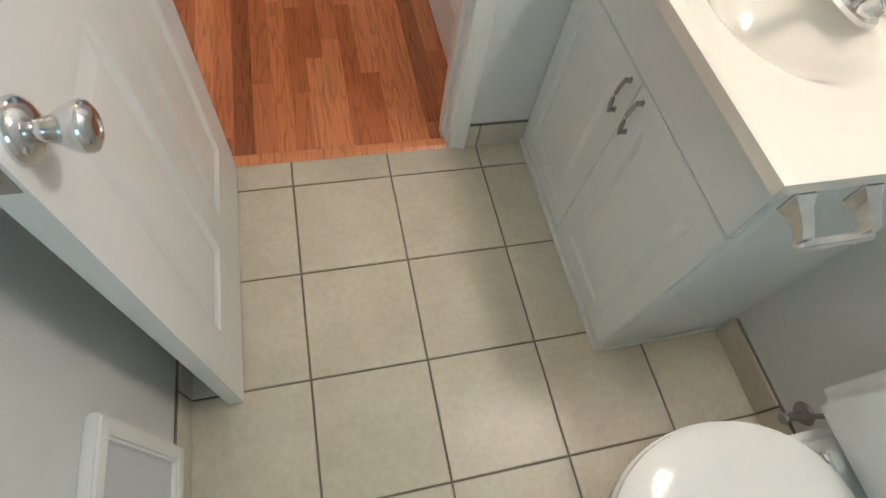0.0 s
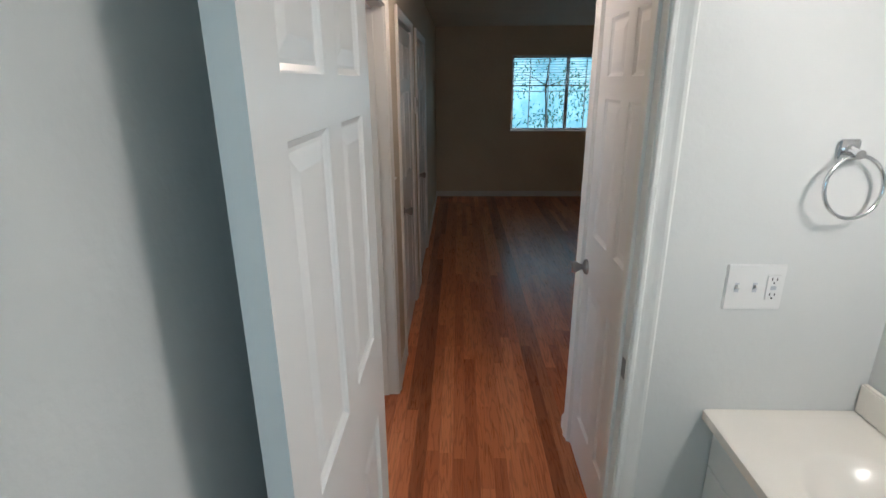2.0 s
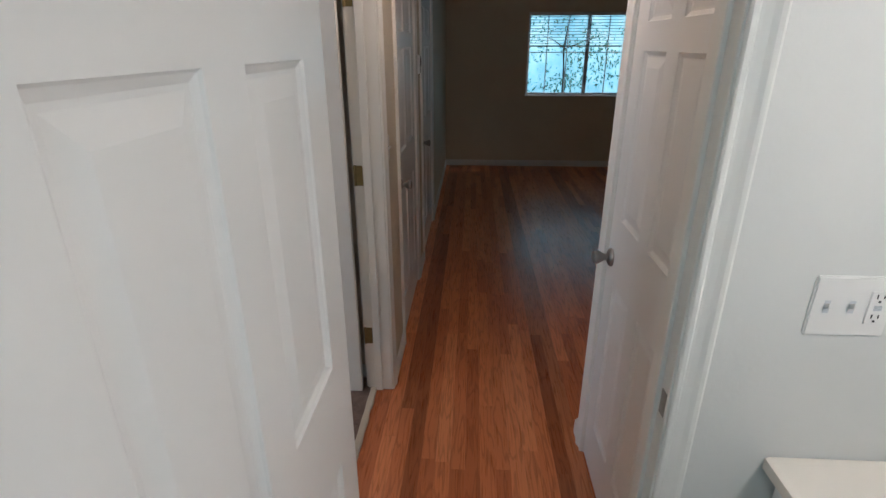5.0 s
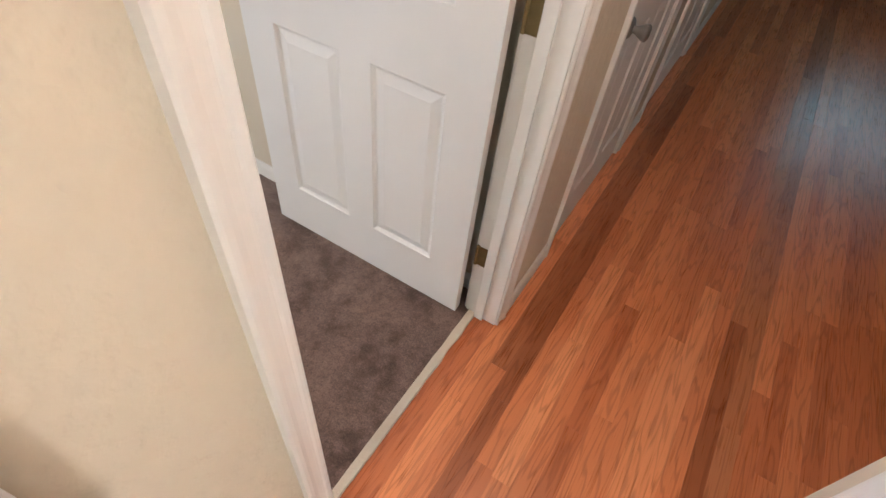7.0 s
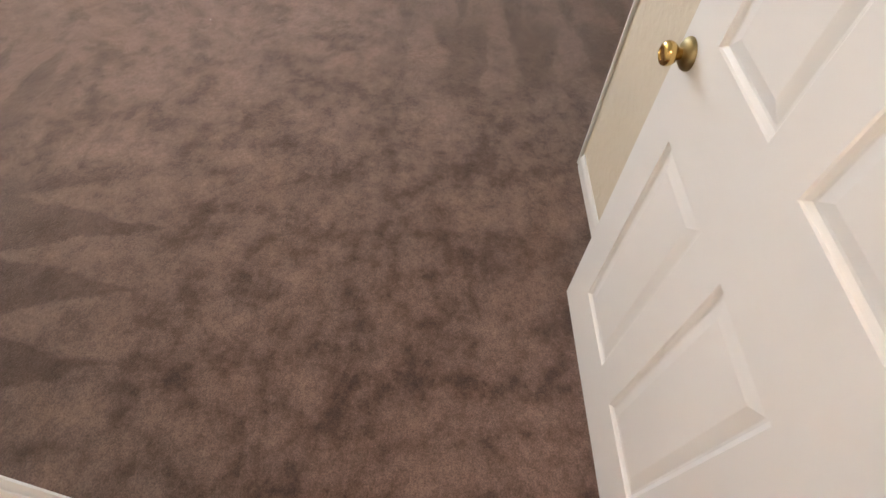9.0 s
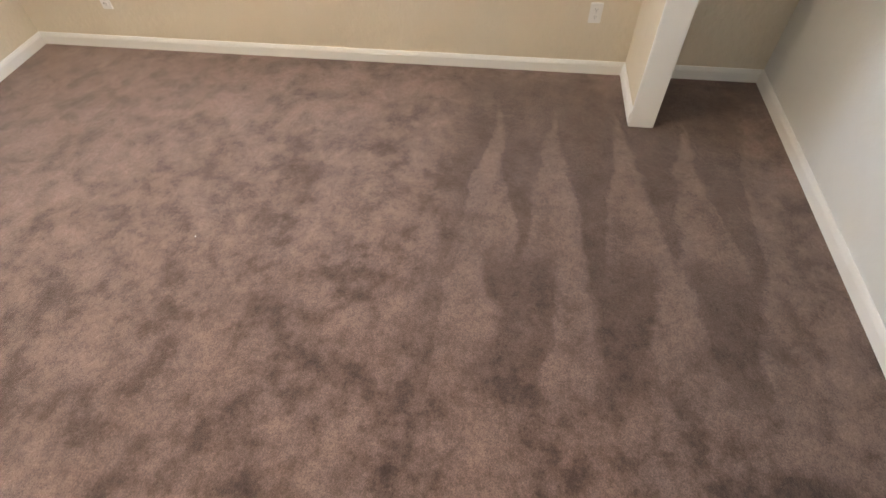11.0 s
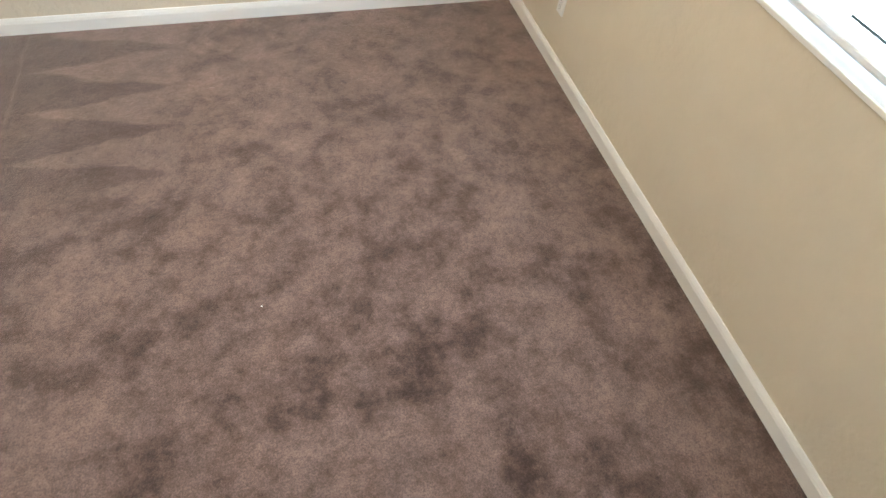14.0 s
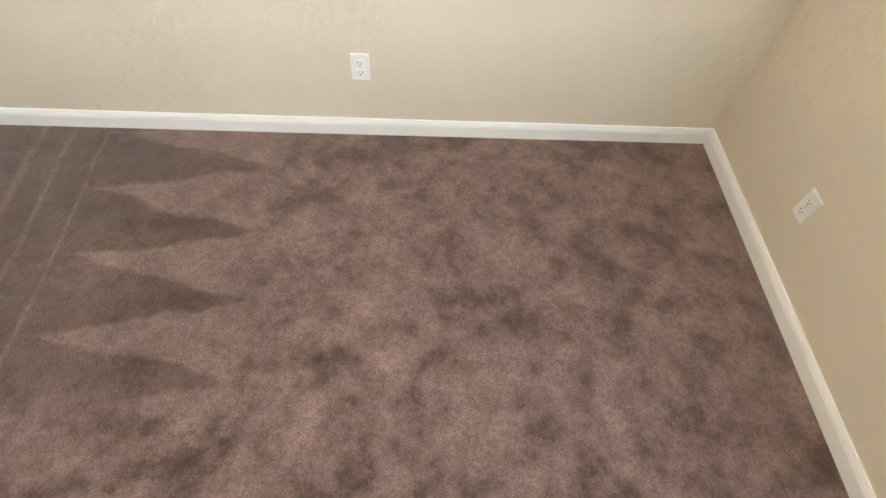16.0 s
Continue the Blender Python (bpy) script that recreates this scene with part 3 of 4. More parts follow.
six_panel_door("bathroom_door", 0.73, 2.012, "white six-panel bathroom door standing open against the wall", pose(-0.4885, 0.085, 0, 0, 0, -90), CHROME, "polished chrome round knob", t=0.035)
bedroom_door = six_panel_door("bedroom_door", 0.865, 2.015, "white six-panel bedroom door standing wide open", pose(-0.756, 1.3405, 0.004, 0, 0, 180.5), BRASS, "worn brass round knob", knob_z=1.03)
six_panel_door("closet_door", 0.684, 2.015, "white six-panel hall closet door, closed", pose(HR + 0.0225, C0 + 0.003, 0, 0, 0, 90), NICKEL, "satin nickel round knob", (1,))
six_panel_door("hall_door", D21 - D20 - 0.006, 2.015, "white six-panel hall door, closed", pose(BL - 0.0225, D21 - 0.003, 0, 0, 0, -90), NICKEL, "satin nickel round knob", (1,))
six_panel_door("hall_door", D31 - D30 - 0.006, 2.015, "white six-panel hall door, closed, at the hall's end", pose(BL - 0.0225, D31 - 0.003, 0, 0, 0, -90), NICKEL, "satin nickel round knob", (1,))
for z in (0.32, 1.125, 1.84):
    hinge(f2, pose(RX + 0.004, B1 - 0.0005, z, 90, 0, 0), OLD_BRASS)
# strike plates
bm = bmesh.new()
box(bm, JR - 0.0015, BY + 0.008, 0.905, JR + 0.002, BY + 0.034, 0.965, 0.0006)
box(bm, JR - 0.002, BY + 0.014, 0.922, JR - 0.0005, BY + 0.026, 0.948)
part("strike_plate", bm, NICKEL, f1, "dark metal strike plate")
bm = bmesh.new()
box(bm, RX + 0.006, B0 - 0.002, 0.99, RX + 0.034, B0 + 0.0015, 1.05, 0.0006)
box(bm, RX - 0.004, B0 - 0.002, 1.003, RX + 0.006, B0 + 0.006, 1.037, 0.001)
part("strike_plate", bm, OLD_BRASS, f2, "dull metal strike plate")

# ---- baseboards ----
T = 0.013
baseboard((FX, SY), (FX, NY), (1, 0), -1, -1)
baseboard((FX, SY), (RX, SY), (0, 1), -1, -1)
baseboard((RX, SY), (RX, B0 - 0.062), (-1, 0), -1, 0)
baseboard((RX, B1 + 0.062), (RX, NY), (-1, 0), 0, -1)
baseboard((CN + 0.012, NY), (RX, NY), (0, -1), 0, -1)
baseboard((FX, NY), (CP - 0.012, NY), (0, -1), -1, 0)
baseboard((FX, NY + 0.1), (FX, CY), (1, 0), 0, -1)
baseboard((FX, CY), (-1.95, CY), (0, -1), -1, 0)
baseboard((BL, B1 + 0.062), (BL, D20 - 0.062), (1, 0), 0, 0)
baseboard((BL, D21 + 0.062), (BL, D30 - 0.062), (1, 0), 0, 0)
baseboard((BL, D31 + 0.062), (BL, FAR), (1, 0), 0, -1)
baseboard((BL, HY), (BL, B0 - 0.062), (1, 0), 0, 0)
baseboard((BL, FAR), (4.0, FAR), (0, -1), -1, -1)
baseboard((HR, C1 + 0.062), (HR, HEND), (-1, 0), 0, 1)
baseboard((HR, HEND), (4.0, HEND), (0, 1), 1, -1)
baseboard((0.96, 2.47), (2.2, 2.47), (0, -1), 1, 0)
baseboard((0.96, 2.47), (0.96, 2.58), (-1, 0), 1, 1)
# white boards that line the closet opening's ends
for x0, x1 in ((CN - 0.018, CN), (CP, CP + 0.018)):
    bm = bmesh.new()
    box(bm, x0, NY - 0.012, 0.004, x1, NY + 0.112, HEAD, 0.004, 2)
    structure("trim", bm, TRIM, "white painted board lining the closet opening's end", "trim")

# ---- windows ----


def window(name, axis, face, depth, a0, a1, z0, z1, mullions, rows, label, out):
    """A vinyl slider in a drywall opening: frame bars, panes, sill."""
    win = thing(name, label, "window", kind="structure")

    def bar(nm, p, q, z, y, n0, n1, mat, b=0.002):
        bm = bmesh.new()
        n0, n1 = face + out * n0, face + out * n1
        lo, hi = min(n0, n1), max(n0, n1)
        if axis == "x":
            box(bm, p, lo, z, q, hi, y, b)
        else:
            box(bm, lo, p, z, hi, q, y, b)
        return part(nm, bm, mat, win)

    w = 0.035
    bar("window_frame", a0, a0 + w, z0, z1, 0.06, depth - 0.01, VINYL)
    bar("window_frame", a1 - w, a1, z0, z1, 0.06, depth - 0.01, VINYL)
    bar("window_frame", a0 + w, a1 - w, z0, z0 + w, 0.06, depth - 0.01, VINYL)
    bar("window_frame", a0 + w, a1 - w, z1 - w, z1, 0.06, depth - 0.01, VINYL)
    bar("window_sill", a0 - 0.004, a1 + 0.004, z0 - 0.012, z0 + 0.003, -0.007, 0.06, TRIM)
    for a, wide in mullions:
        bar("mullion", a - wide / 2, a + wide / 2, z0 + w, z1 - w, 0.065, depth - 0.02, VINYL)
    for z in rows:
        bar("muntin", a0 + w, a1 - w, z - 0.006, z + 0.006, 0.08, 0.09, VINYL)
    edges = [a0 + w] + [a for a, wide in mullions if wide > 0.03] + [a1 - w]
    for p, q in zip(edges, edges[1:]):
        pane = bar("pane", p, q, z0 + w, z1 - w, 0.084, 0.087, GLASS, 0)
        pane.visible_shadow = False
    return win


def blind(axis, face, out, a0, a1, z0, z1, pitch, tilt, label, n_at):
    """A horizontal blind: head rail, slats, bottom rail and ladder cords."""
    b = thing("window_blind", label, "blind")

    def put(nm, p, q, z, y, n0, n1, mat, bev=0.0):
        bm = bmesh.new()
        n0, n1 = face + out * n0, face + out * n1
        lo, hi = min(n0, n1), max(n0, n1)
        if axis == "x":
            box(bm, p, lo, z, q, hi, y, bev)
        else:
            box(bm, lo, p, z, hi, q, y, bev)
        return part(nm, bm, mat, b)

    put("head_rail", a0, a1, z1 - 0.04, z1, n_at - 0.02, n_at + 0.02, SLAT, 0.003)
    put("bottom_rail", a0, a1, z0, z0 + 0.018, n_at - 0.018, n_at + 0.018, SLAT, 0.004)
    half = 0.0225
    bm = bmesh.new()
    prof = [(-half + 2 * half * i / 4, 0.0025 * (1 - (2 * i / 4 - 1) ** 2)) for i in range(5)]
    rows = []
    for a in (a0 + 0.004, a1 - 0.004):
        for lift in (0.0, 0.0012):
            r = []
            for u, h in prof:
                n = face + out * (n_at + u * math.cos(tilt))
                z = h + lift - u * math.sin(tilt)
                r.append(bm.verts.new((a, n, z) if axis == "x" else (n, a, z)))
            rows.append(r)
    for k in range(4):
        bm.faces.new([rows[1][k], rows[1][k + 1], rows[3][k + 1], rows[3][k]])
        bm.faces.new([rows[0][k], rows[2][k], rows[2][k + 1], rows[0][k + 1]])
    for k in (0, 4):
        bm.faces.new([rows[0][k], rows[1][k], rows[3][k], rows[2][k]])
    first = part("slat", bm, SLAT, b)
    first.location = (0, 0, z0 + 0.045)
    z = z0 + 0.045 + pitch
    while z < z1 - 0.05:
        s = new("slat", first.data)
        s.parent, s.location = b, (0, 0, z)
        z += pitch
    count = 3
    for i in range(count):
        a = a0 + (a1 - a0) * (0.12 + 0.76 * i / (count - 1))
        for n in (n_at - 0.019, n_at + 0.019):
            put("cord", a - 0.001, a + 0.001, z0 + 0.018, z1 - 0.04, n - 0.001, n + 0.001, SLAT)
    return b


window("window_1", "y", FX, 0.115, -1.25, 0.45, 0.86, 2.03, ((-0.40, 0.05),), (), "white vinyl bedroom window behind a blind", -1)
blind("y", FX, -1, -1.235, 0.435, 0.885, 2.02, 0.042, radians(20), "white horizontal blind in the bedroom window", 0.035)
# unseen window, added round the bathroom's cool fill lamp
window("unseen_window_3", "x", BACK, 0.1, -0.45, 0.25, 1.45, 2.05, (), (), "small unseen bathroom window, added to let in daylight", -1)
window("window_2", "x", FAR, 0.12, 0.50, 2.12, 0.99, 2.05, ((1.31, 0.05), (0.77, 0.012), (1.04, 0.012), (1.58, 0.012), (1.85, 0.012)), (1.55,), "white living room window with thin bars", 1)
blind("x", FAR, 1, 0.512, 2.108, 1.62, 2.045, 0.036, radians(8), "white horizontal blind, half raised, in the living room window", 0.035)

# ---- bathroom things ----
VF, VY = 0.490, -0.672     # vanity front and open side
vanity = thing("bathroom_vanity", "pale painted two-door vanity cabinet on the tiled floor", "vanity")
for nm, p, q in (("side_panel", (VF + 0.019, VY, 0.0), (BR, VY + 0.016, 0.786)), ("side_panel", (VF + 0.019, BY - 0.018, 0.0), (BR, BY - 0.002, 0.786)),
                 ("back_panel", (BR - 0.012, VY + 0.016, 0.0), (BR, BY - 0.018, 0.786)), ("bottom_panel", (VF + 0.019, VY + 0.016, 0.03), (BR - 0.012, BY - 0.018, 0.05)),
                 ("stile", (VF, VY, 0.0), (VF + 0.019, VY + 0.03, 0.786)), ("stile", (VF, BY - 0.032, 0.0), (VF + 0.019, BY - 0.002, 0.786)),
                 ("rail", (VF, VY + 0.03, 0.64), (VF + 0.019, BY - 0.032, 0.786)), ("rail", (VF, VY + 0.03, 0.0), (VF + 0.019, BY - 0.032, 0.06))):
    bm = bmesh.new()
    box(bm, *p, *q, 0.0008)
    part(nm, bm, VANITY_PAINT, vanity)
for p, q in (((VF - 0.025, VY - 0.006, 0.0), (VF, BY - 0.002, 0.024)), ((VF, VY - 0.006, 0.0), (BR, VY, 0.024))):
    bm = bmesh.new()
    box(bm, *p, *q, 0.002)
    part("base_strip", bm, TRIM, vanity)
bm = bmesh.new()
box(bm, VF - 0.018, VY + 0.002, 0.632, VF, BY - 0.005, 0.787, 0.002, 2)
part("drawer_front", bm, VANITY_PAINT, vanity)
mid_y = (VY + BY) / 2 + 0.0
for y0, y1, hy in ((VY + 0.002, mid_y - 0.0015, mid_y - 0.034), (mid_y + 0.0015, BY - 0.005, mid_y + 0.034)):
    bm = bmesh.new()
    t0, r = 0.018, 0.062
    z0, z1 = 0.032, 0.628
    loops = []
    for inset, x in ((0.0, VF), (0.0, VF - t0 + 0.003), (0.003, VF - t0), (r, VF - t0), (r + 0.006, VF - t0 + 0.006), (r + 0.014, VF - t0 + 0.0065), (r + 0.034, VF - t0 + 0.001)):
        loops.append([bm.verts.new(p) for p in ((x, y0 + inset, z0 + inset), (x, y1 - inset, z0 + inset), (x, y1 - inset, z1 - inset), (x, y0 + inset, z1 - inset))])
    for a, b in zip(loops, loops[1:]):
        for i in range(4):
            bm.faces.new([a[i], a[(i + 1) % 4], b[(i + 1) % 4], b[i]])
    bm.faces.new(loops[-1])
    bm.faces.new(loops[0][::-1])
    d = part("cabinet_door", bm, VANITY_PAINT, vanity)
    bm = bmesh.new()
    zc, hx = 0.56, VF - t0
    for foot in (-0.044, 0.044):
        box(bm, hx - 0.004, hy - 0.0052, zc + foot - 0.0070, hx, hy + 0.0052, zc + foot + 0.0070, 0.0015)
        box(bm, hx - 0.017, hy - 0.0040, zc + foot - 0.0045, hx - 0.003, hy + 0.0040, zc + foot + 0.0045, 0.0015)
    swell = [(-0.050, 0.016, 0.0034), (-0.040, 0.018, 0.0046), (-0.024, 0.0205, 0.0050), (-0.008, 0.022, 0.0046), (0.008, 0.022, 0.0046), (0.024, 0.0205, 0.0050), (0.040, 0.018, 0.0046), (0.050, 0.016, 0.0034)]
    tube(bm, [(hx - out, hy, zc + dz) for dz, out, r in swell], [r for dz, out, r in swell], 12)
    part("handle", bm, NICKEL, d, "dark brushed nickel bow handle", True)


def vanity_top():
    """Moulded counter with an oval basin sunk into it."""
    x0, x1, y0, y1 = 0.434, BR - 0.002, VY - 0.012, BY - 0.003
    top, cx, cy, ax, ay, deep = 0.820, 0.664, -0.300, 0.155, 0.210, 0.125
    bm = bmesh.new()
    nx, ny = 46, 72
    g = []
    for i in range(nx + 1):
        row = []
        for j in range(ny + 1):
            x, y = x0 + (x1 - x0) * i / nx, y0 + (y1 - y0) * j / ny
            r = math.hypot((x - cx) / ax, (y - cy) / ay)
            s = max(0.0, min(1.0, (1.06 - r) / 0.95))
            z = top - deep * (s * s * (3 - 2 * s)) ** 0.8
            e = min(x - x0, y - y0)
            if e < 0.006:
                z -= 0.004 * (1 - e / 0.006)
            row.append(bm.verts.new((x, y, z)))
        g.append(row)
    for i in range(nx):
        for j in range(ny):
            bm.faces.new([g[i][j], g[i + 1][j], g[i + 1][j + 1], g[i][j + 1]])
    ring = [g[i][0] for i in range(nx + 1)] + [g[nx][j] for j in range(1, ny + 1)] + [g[i][ny] for i in range(nx - 1, -1, -1)] + [g[0][j] for j in range(ny - 1, 0, -1)]
    low = [bm.verts.new((v.co.x, v.co.y, 0.789)) for v in ring]
    for k in range(len(ring)):
        bm.faces.new([ring[k], low[k], low[(k + 1) % len(ring)], ring[(k + 1) % len(ring)]])
    return bm


counter = thing("vanity_top", "cream cultured marble vanity top with an oval basin", "countertop")
part("basin_top", vanity_top(), CULTURED, counter, smooth=True)
bm = bmesh.new()
box(bm, BR - 0.022, VY - 0.012, 0.821, BR - 0.002, BY - 0.003, 0.910, 0.004, 2)
part("backsplash", bm, CULTURED, counter)
part("drain", lathe(bmesh.new(), [(0, 0.0), (0.012, 0.001), (0.0135, -0.004), (0.019, -0.003), (0.023, 0.001), (0.023, -0.004)], pose(0.664, -0.300, 0.7005)), CHROME, counter, "chrome pop-up drain", True)

faucet = thing("faucet", "polished chrome two-handle basin faucet on the vanity top", "faucet")
FXC, FYC, FZ = 0.795, -0.300, 0.820
part("base_plate", loft(bmesh.new(), [oval(FXC, FYC, 0.027, 0.082, FZ, power=3), oval(FXC, FYC, 0.027, 0.082, FZ + 0.010, power=3), oval(FXC, FYC, 0.022, 0.076, FZ + 0.016, power=3)]), CHROME, faucet, smooth=True)
part("spout", tube(bmesh.new(), [(FXC + 0.004, FYC, FZ + 0.012), (FXC, FYC, FZ + 0.045), (FXC - 0.025, FYC, FZ + 0.066), (FXC - 0.07, FYC, FZ + 0.070), (FXC - 0.105, FYC, FZ + 0.062), (FXC - 0.112, FYC, FZ + 0.046)], [0.019, 0.017, 0.015, 0.013, 0.012, 0.011], 14), CHROME, faucet, smooth=True)
for side in (-1, 1):
    hub = part("handle", lathe(bmesh.new(), [(0, 0), (0.021, 0), (0.021, 0.010), (0.016, 0.022), (0.018, 0.034), (0.015, 0.042), (0, 0.045)], pose(FXC, FYC + side * 0.055, FZ + 0.014)), CHROME, faucet, smooth=True)
    part("lever", tube(bmesh.new(), [(FXC, FYC + side * 0.055, FZ + 0.048), (FXC - 0.015, FYC + side * 0.075, FZ + 0.054), (FXC - 0.030, FYC + side * 0.098, FZ + 0.056)], [0.009, 0.008, 0.0065], 12), CHROME, hub, smooth=True)

holder = thing("toilet_paper_holder", "chrome toilet paper holder on the vanity's side", "paper holder")
for x in (0.515, 0.645):
    bm = bmesh.new()
    box(bm, x - 0.022, VY - 0.006, 0.725, x + 0.022, VY, 0.775, 0.003, 2)
    vs = [(0.020, -0.006, 0.75, 0.022), (0.013, -0.022, 0.745, 0.014), (0.011, -0.045, 0.735, 0.012), (0.011, -0.062, 0.722, 0.012)]
    rows = []
    for half, dy, z, hz in vs:
        rows.append([bm.verts.new(p) for p in ((x - half, VY + dy, z - hz), (x + half, VY + dy, z - hz), (x + half, VY + dy, z + hz), (x - half, VY + dy, z + hz))])
    for a, b in zip(rows, rows[1:]):
        for i in range(4):
            bm.faces.new([a[i], a[(i + 1) % 4], b[(i + 1) % 4], b[i]])
    bm.faces.new(rows[-1])
    part("post", bm, CHROME, holder)
bm = bmesh.new()
box(bm, 0.506, VY - 0.076, 0.708, 0.654, VY - 0.058, 0.724, 0.005, 2)
part("bar", bm, CHROME, holder)


TY = -1.128
toilet = thing("toilet", "white porcelain toilet with its lid closed", "toilet")
part("bowl", loft(bmesh.new(), [oval(0.50, TY, 0.20, 0.105, 0.0, back=0.0, power=2.6), oval(0.50, TY, 0.19, 0.10, 0.04, power=2.6), oval(0.49, TY, 0.175, 0.10, 0.16), oval(0.45, TY, 0.22, 0.15, 0.29), oval(0.42, TY, 0.245, 0.182, 0.37), oval(0.42, TY, 0.248, 0.185, 0.385)]), PORCELAIN, toilet, smooth=True)
part("seat", loft(bmesh.new(), [oval(0.42, TY, 0.245, 0.185, 0.387, back=0.08), oval(0.42, TY, 0.250, 0.190, 0.392, back=0.08), oval(0.42, TY, 0.250, 0.190, 0.402, back=0.08), oval(0.42, TY, 0.246, 0.186, 0.406, back=0.08)]), PORCELAIN, toilet, smooth=True)
part("lid", loft(bmesh.new(), [oval(0.42, TY, 0.240, 0.180, 0.409, back=0.06), oval(0.42, TY, 0.247, 0.187, 0.413, back=0.06), oval(0.42, TY, 0.247, 0.187, 0.420, back=0.06), oval(0.42, TY, 0.236, 0.176, 0.427, back=0.06), oval(0.43, TY, 0.16, 0.11, 0.431, back=0.06), oval(0.43, TY, 0.02, 0.02, 0.432, back=0.06)]), PORCELAIN, toilet, smooth=True)
bm = bmesh.new()
box(bm, 0.585, TY - 0.135, 0.33, 0.80, TY + 0.135, 0.394, 0.02, 3)
part("rear_shelf", bm, PORCELAIN, toilet, smooth=True)
bm = bmesh.new()
box(bm, 0.672, TY - 0.20, 0.395, 0.862, TY + 0.20, 0.735, 0.028, 4)
tank = part("tank", bm, PORCELAIN, toilet, smooth=True)
bm = bmesh.new()
box(bm, 0.660, TY - 0.212, 0.735, 0.866, TY + 0.212, 0.768, 0.012, 3)
part("tank_lid", bm, PORCELAIN, tank, smooth=True)
for dy in (-0.075, 0.075):
    bm = bmesh.new()
    box(bm, 0.635, TY + dy - 0.022, 0.402, 0.668, TY + dy + 0.022, 0.424, 0.007, 2)
    part("lid_hinge", bm, PORCELAIN, toilet, smooth=True)
valve = thing("shutoff_valve", "dull metal water shutoff valve low on the wall", "valve")
part("escutcheon", lathe(bmesh.new(), [(0, 0), (0.03, 0), (0.026, 0.006), (0.010, 0.010), (0, 0.010)], pose(BR, -0.955, 0.155, 0, -90, 0)), NICKEL, valve, smooth=True)
part("stem", tube(bmesh.new(), [(BR - 0.005, -0.955, 0.155), (BR - 0.06, -0.955, 0.155)], 0.009), NICKEL, valve, smooth=True)
part("wheel", lathe(bmesh.new(), [(0, 0), (0.013, 0), (0.015, 0.003), (0.013, 0.010), (0, 0.011)], pose(BR - 0.055, -0.955, 0.155, 0, -90, 0)), NICKEL, valve, smooth=True)
part("supply_hose", tube(bmesh.new(), [(BR - 0.05, -0.96, 0.16), (BR - 0.055, -0.965, 0.22), (BR - 0.07, -0.975, 0.30), (BR - 0.09, -0.985, 0.40)], 0.006), NICKEL, valve, smooth=True)

heater = thing("wall_heater", "white framed wall heater cover with a grey panel", "wall heater")
bm = bmesh.new()
hy0, hy1, hz0, hz1, hx = -1.12, -0.745, 0.11, 0.50, BL + 0.003
for a in ((hy0, hz0, hy1, hz0 + 0.035), (hy0, hz1 - 0.035, hy1, hz1), (hy0, hz0 + 0.035, hy0 + 0.035, hz1 - 0.035), (hy1 - 0.035, hz0 + 0.035, hy1, hz1 - 0.035)):
    box(bm, hx, a[0], a[1], hx + 0.026, a[2], a[3], 0.005, 2)
part("frame", bm, PLASTIC, heater)
bm = bmesh.new()
box(bm, hx, hy0 + 0.035, hz0 + 0.035, hx + 0.012, hy1 - 0.035, hz1 - 0.035)
part("grey_panel", bm, GREY_PLASTIC, heater)

ring = thing("towel_ring", "chrome towel ring hanging on the bathroom wall", "towel ring")
bm = bmesh.new()
box(bm, 0.640, BY - 0.010, 1.522, 0.690, BY, 1.572, 0.004, 2)
part("mount_plate", bm, CHROME, ring)
bm = bmesh.new()
tube(bm, [(0.665, BY - 0.008, 1.547), (0.665, BY - 0.028, 1.545), (0.665, BY - 0.046, 1.540)], [0.013, 0.009, 0.012], 12)
part("post", bm, CHROME, ring, smooth=True)
part("ring", torus(bmesh.new(), (0.672, BY - 0.04, 1.463), 0.074, 0.0048, pose(0, 0, 0, 84, 0, 6).to_3x3()), CHROME, ring, smooth=True)


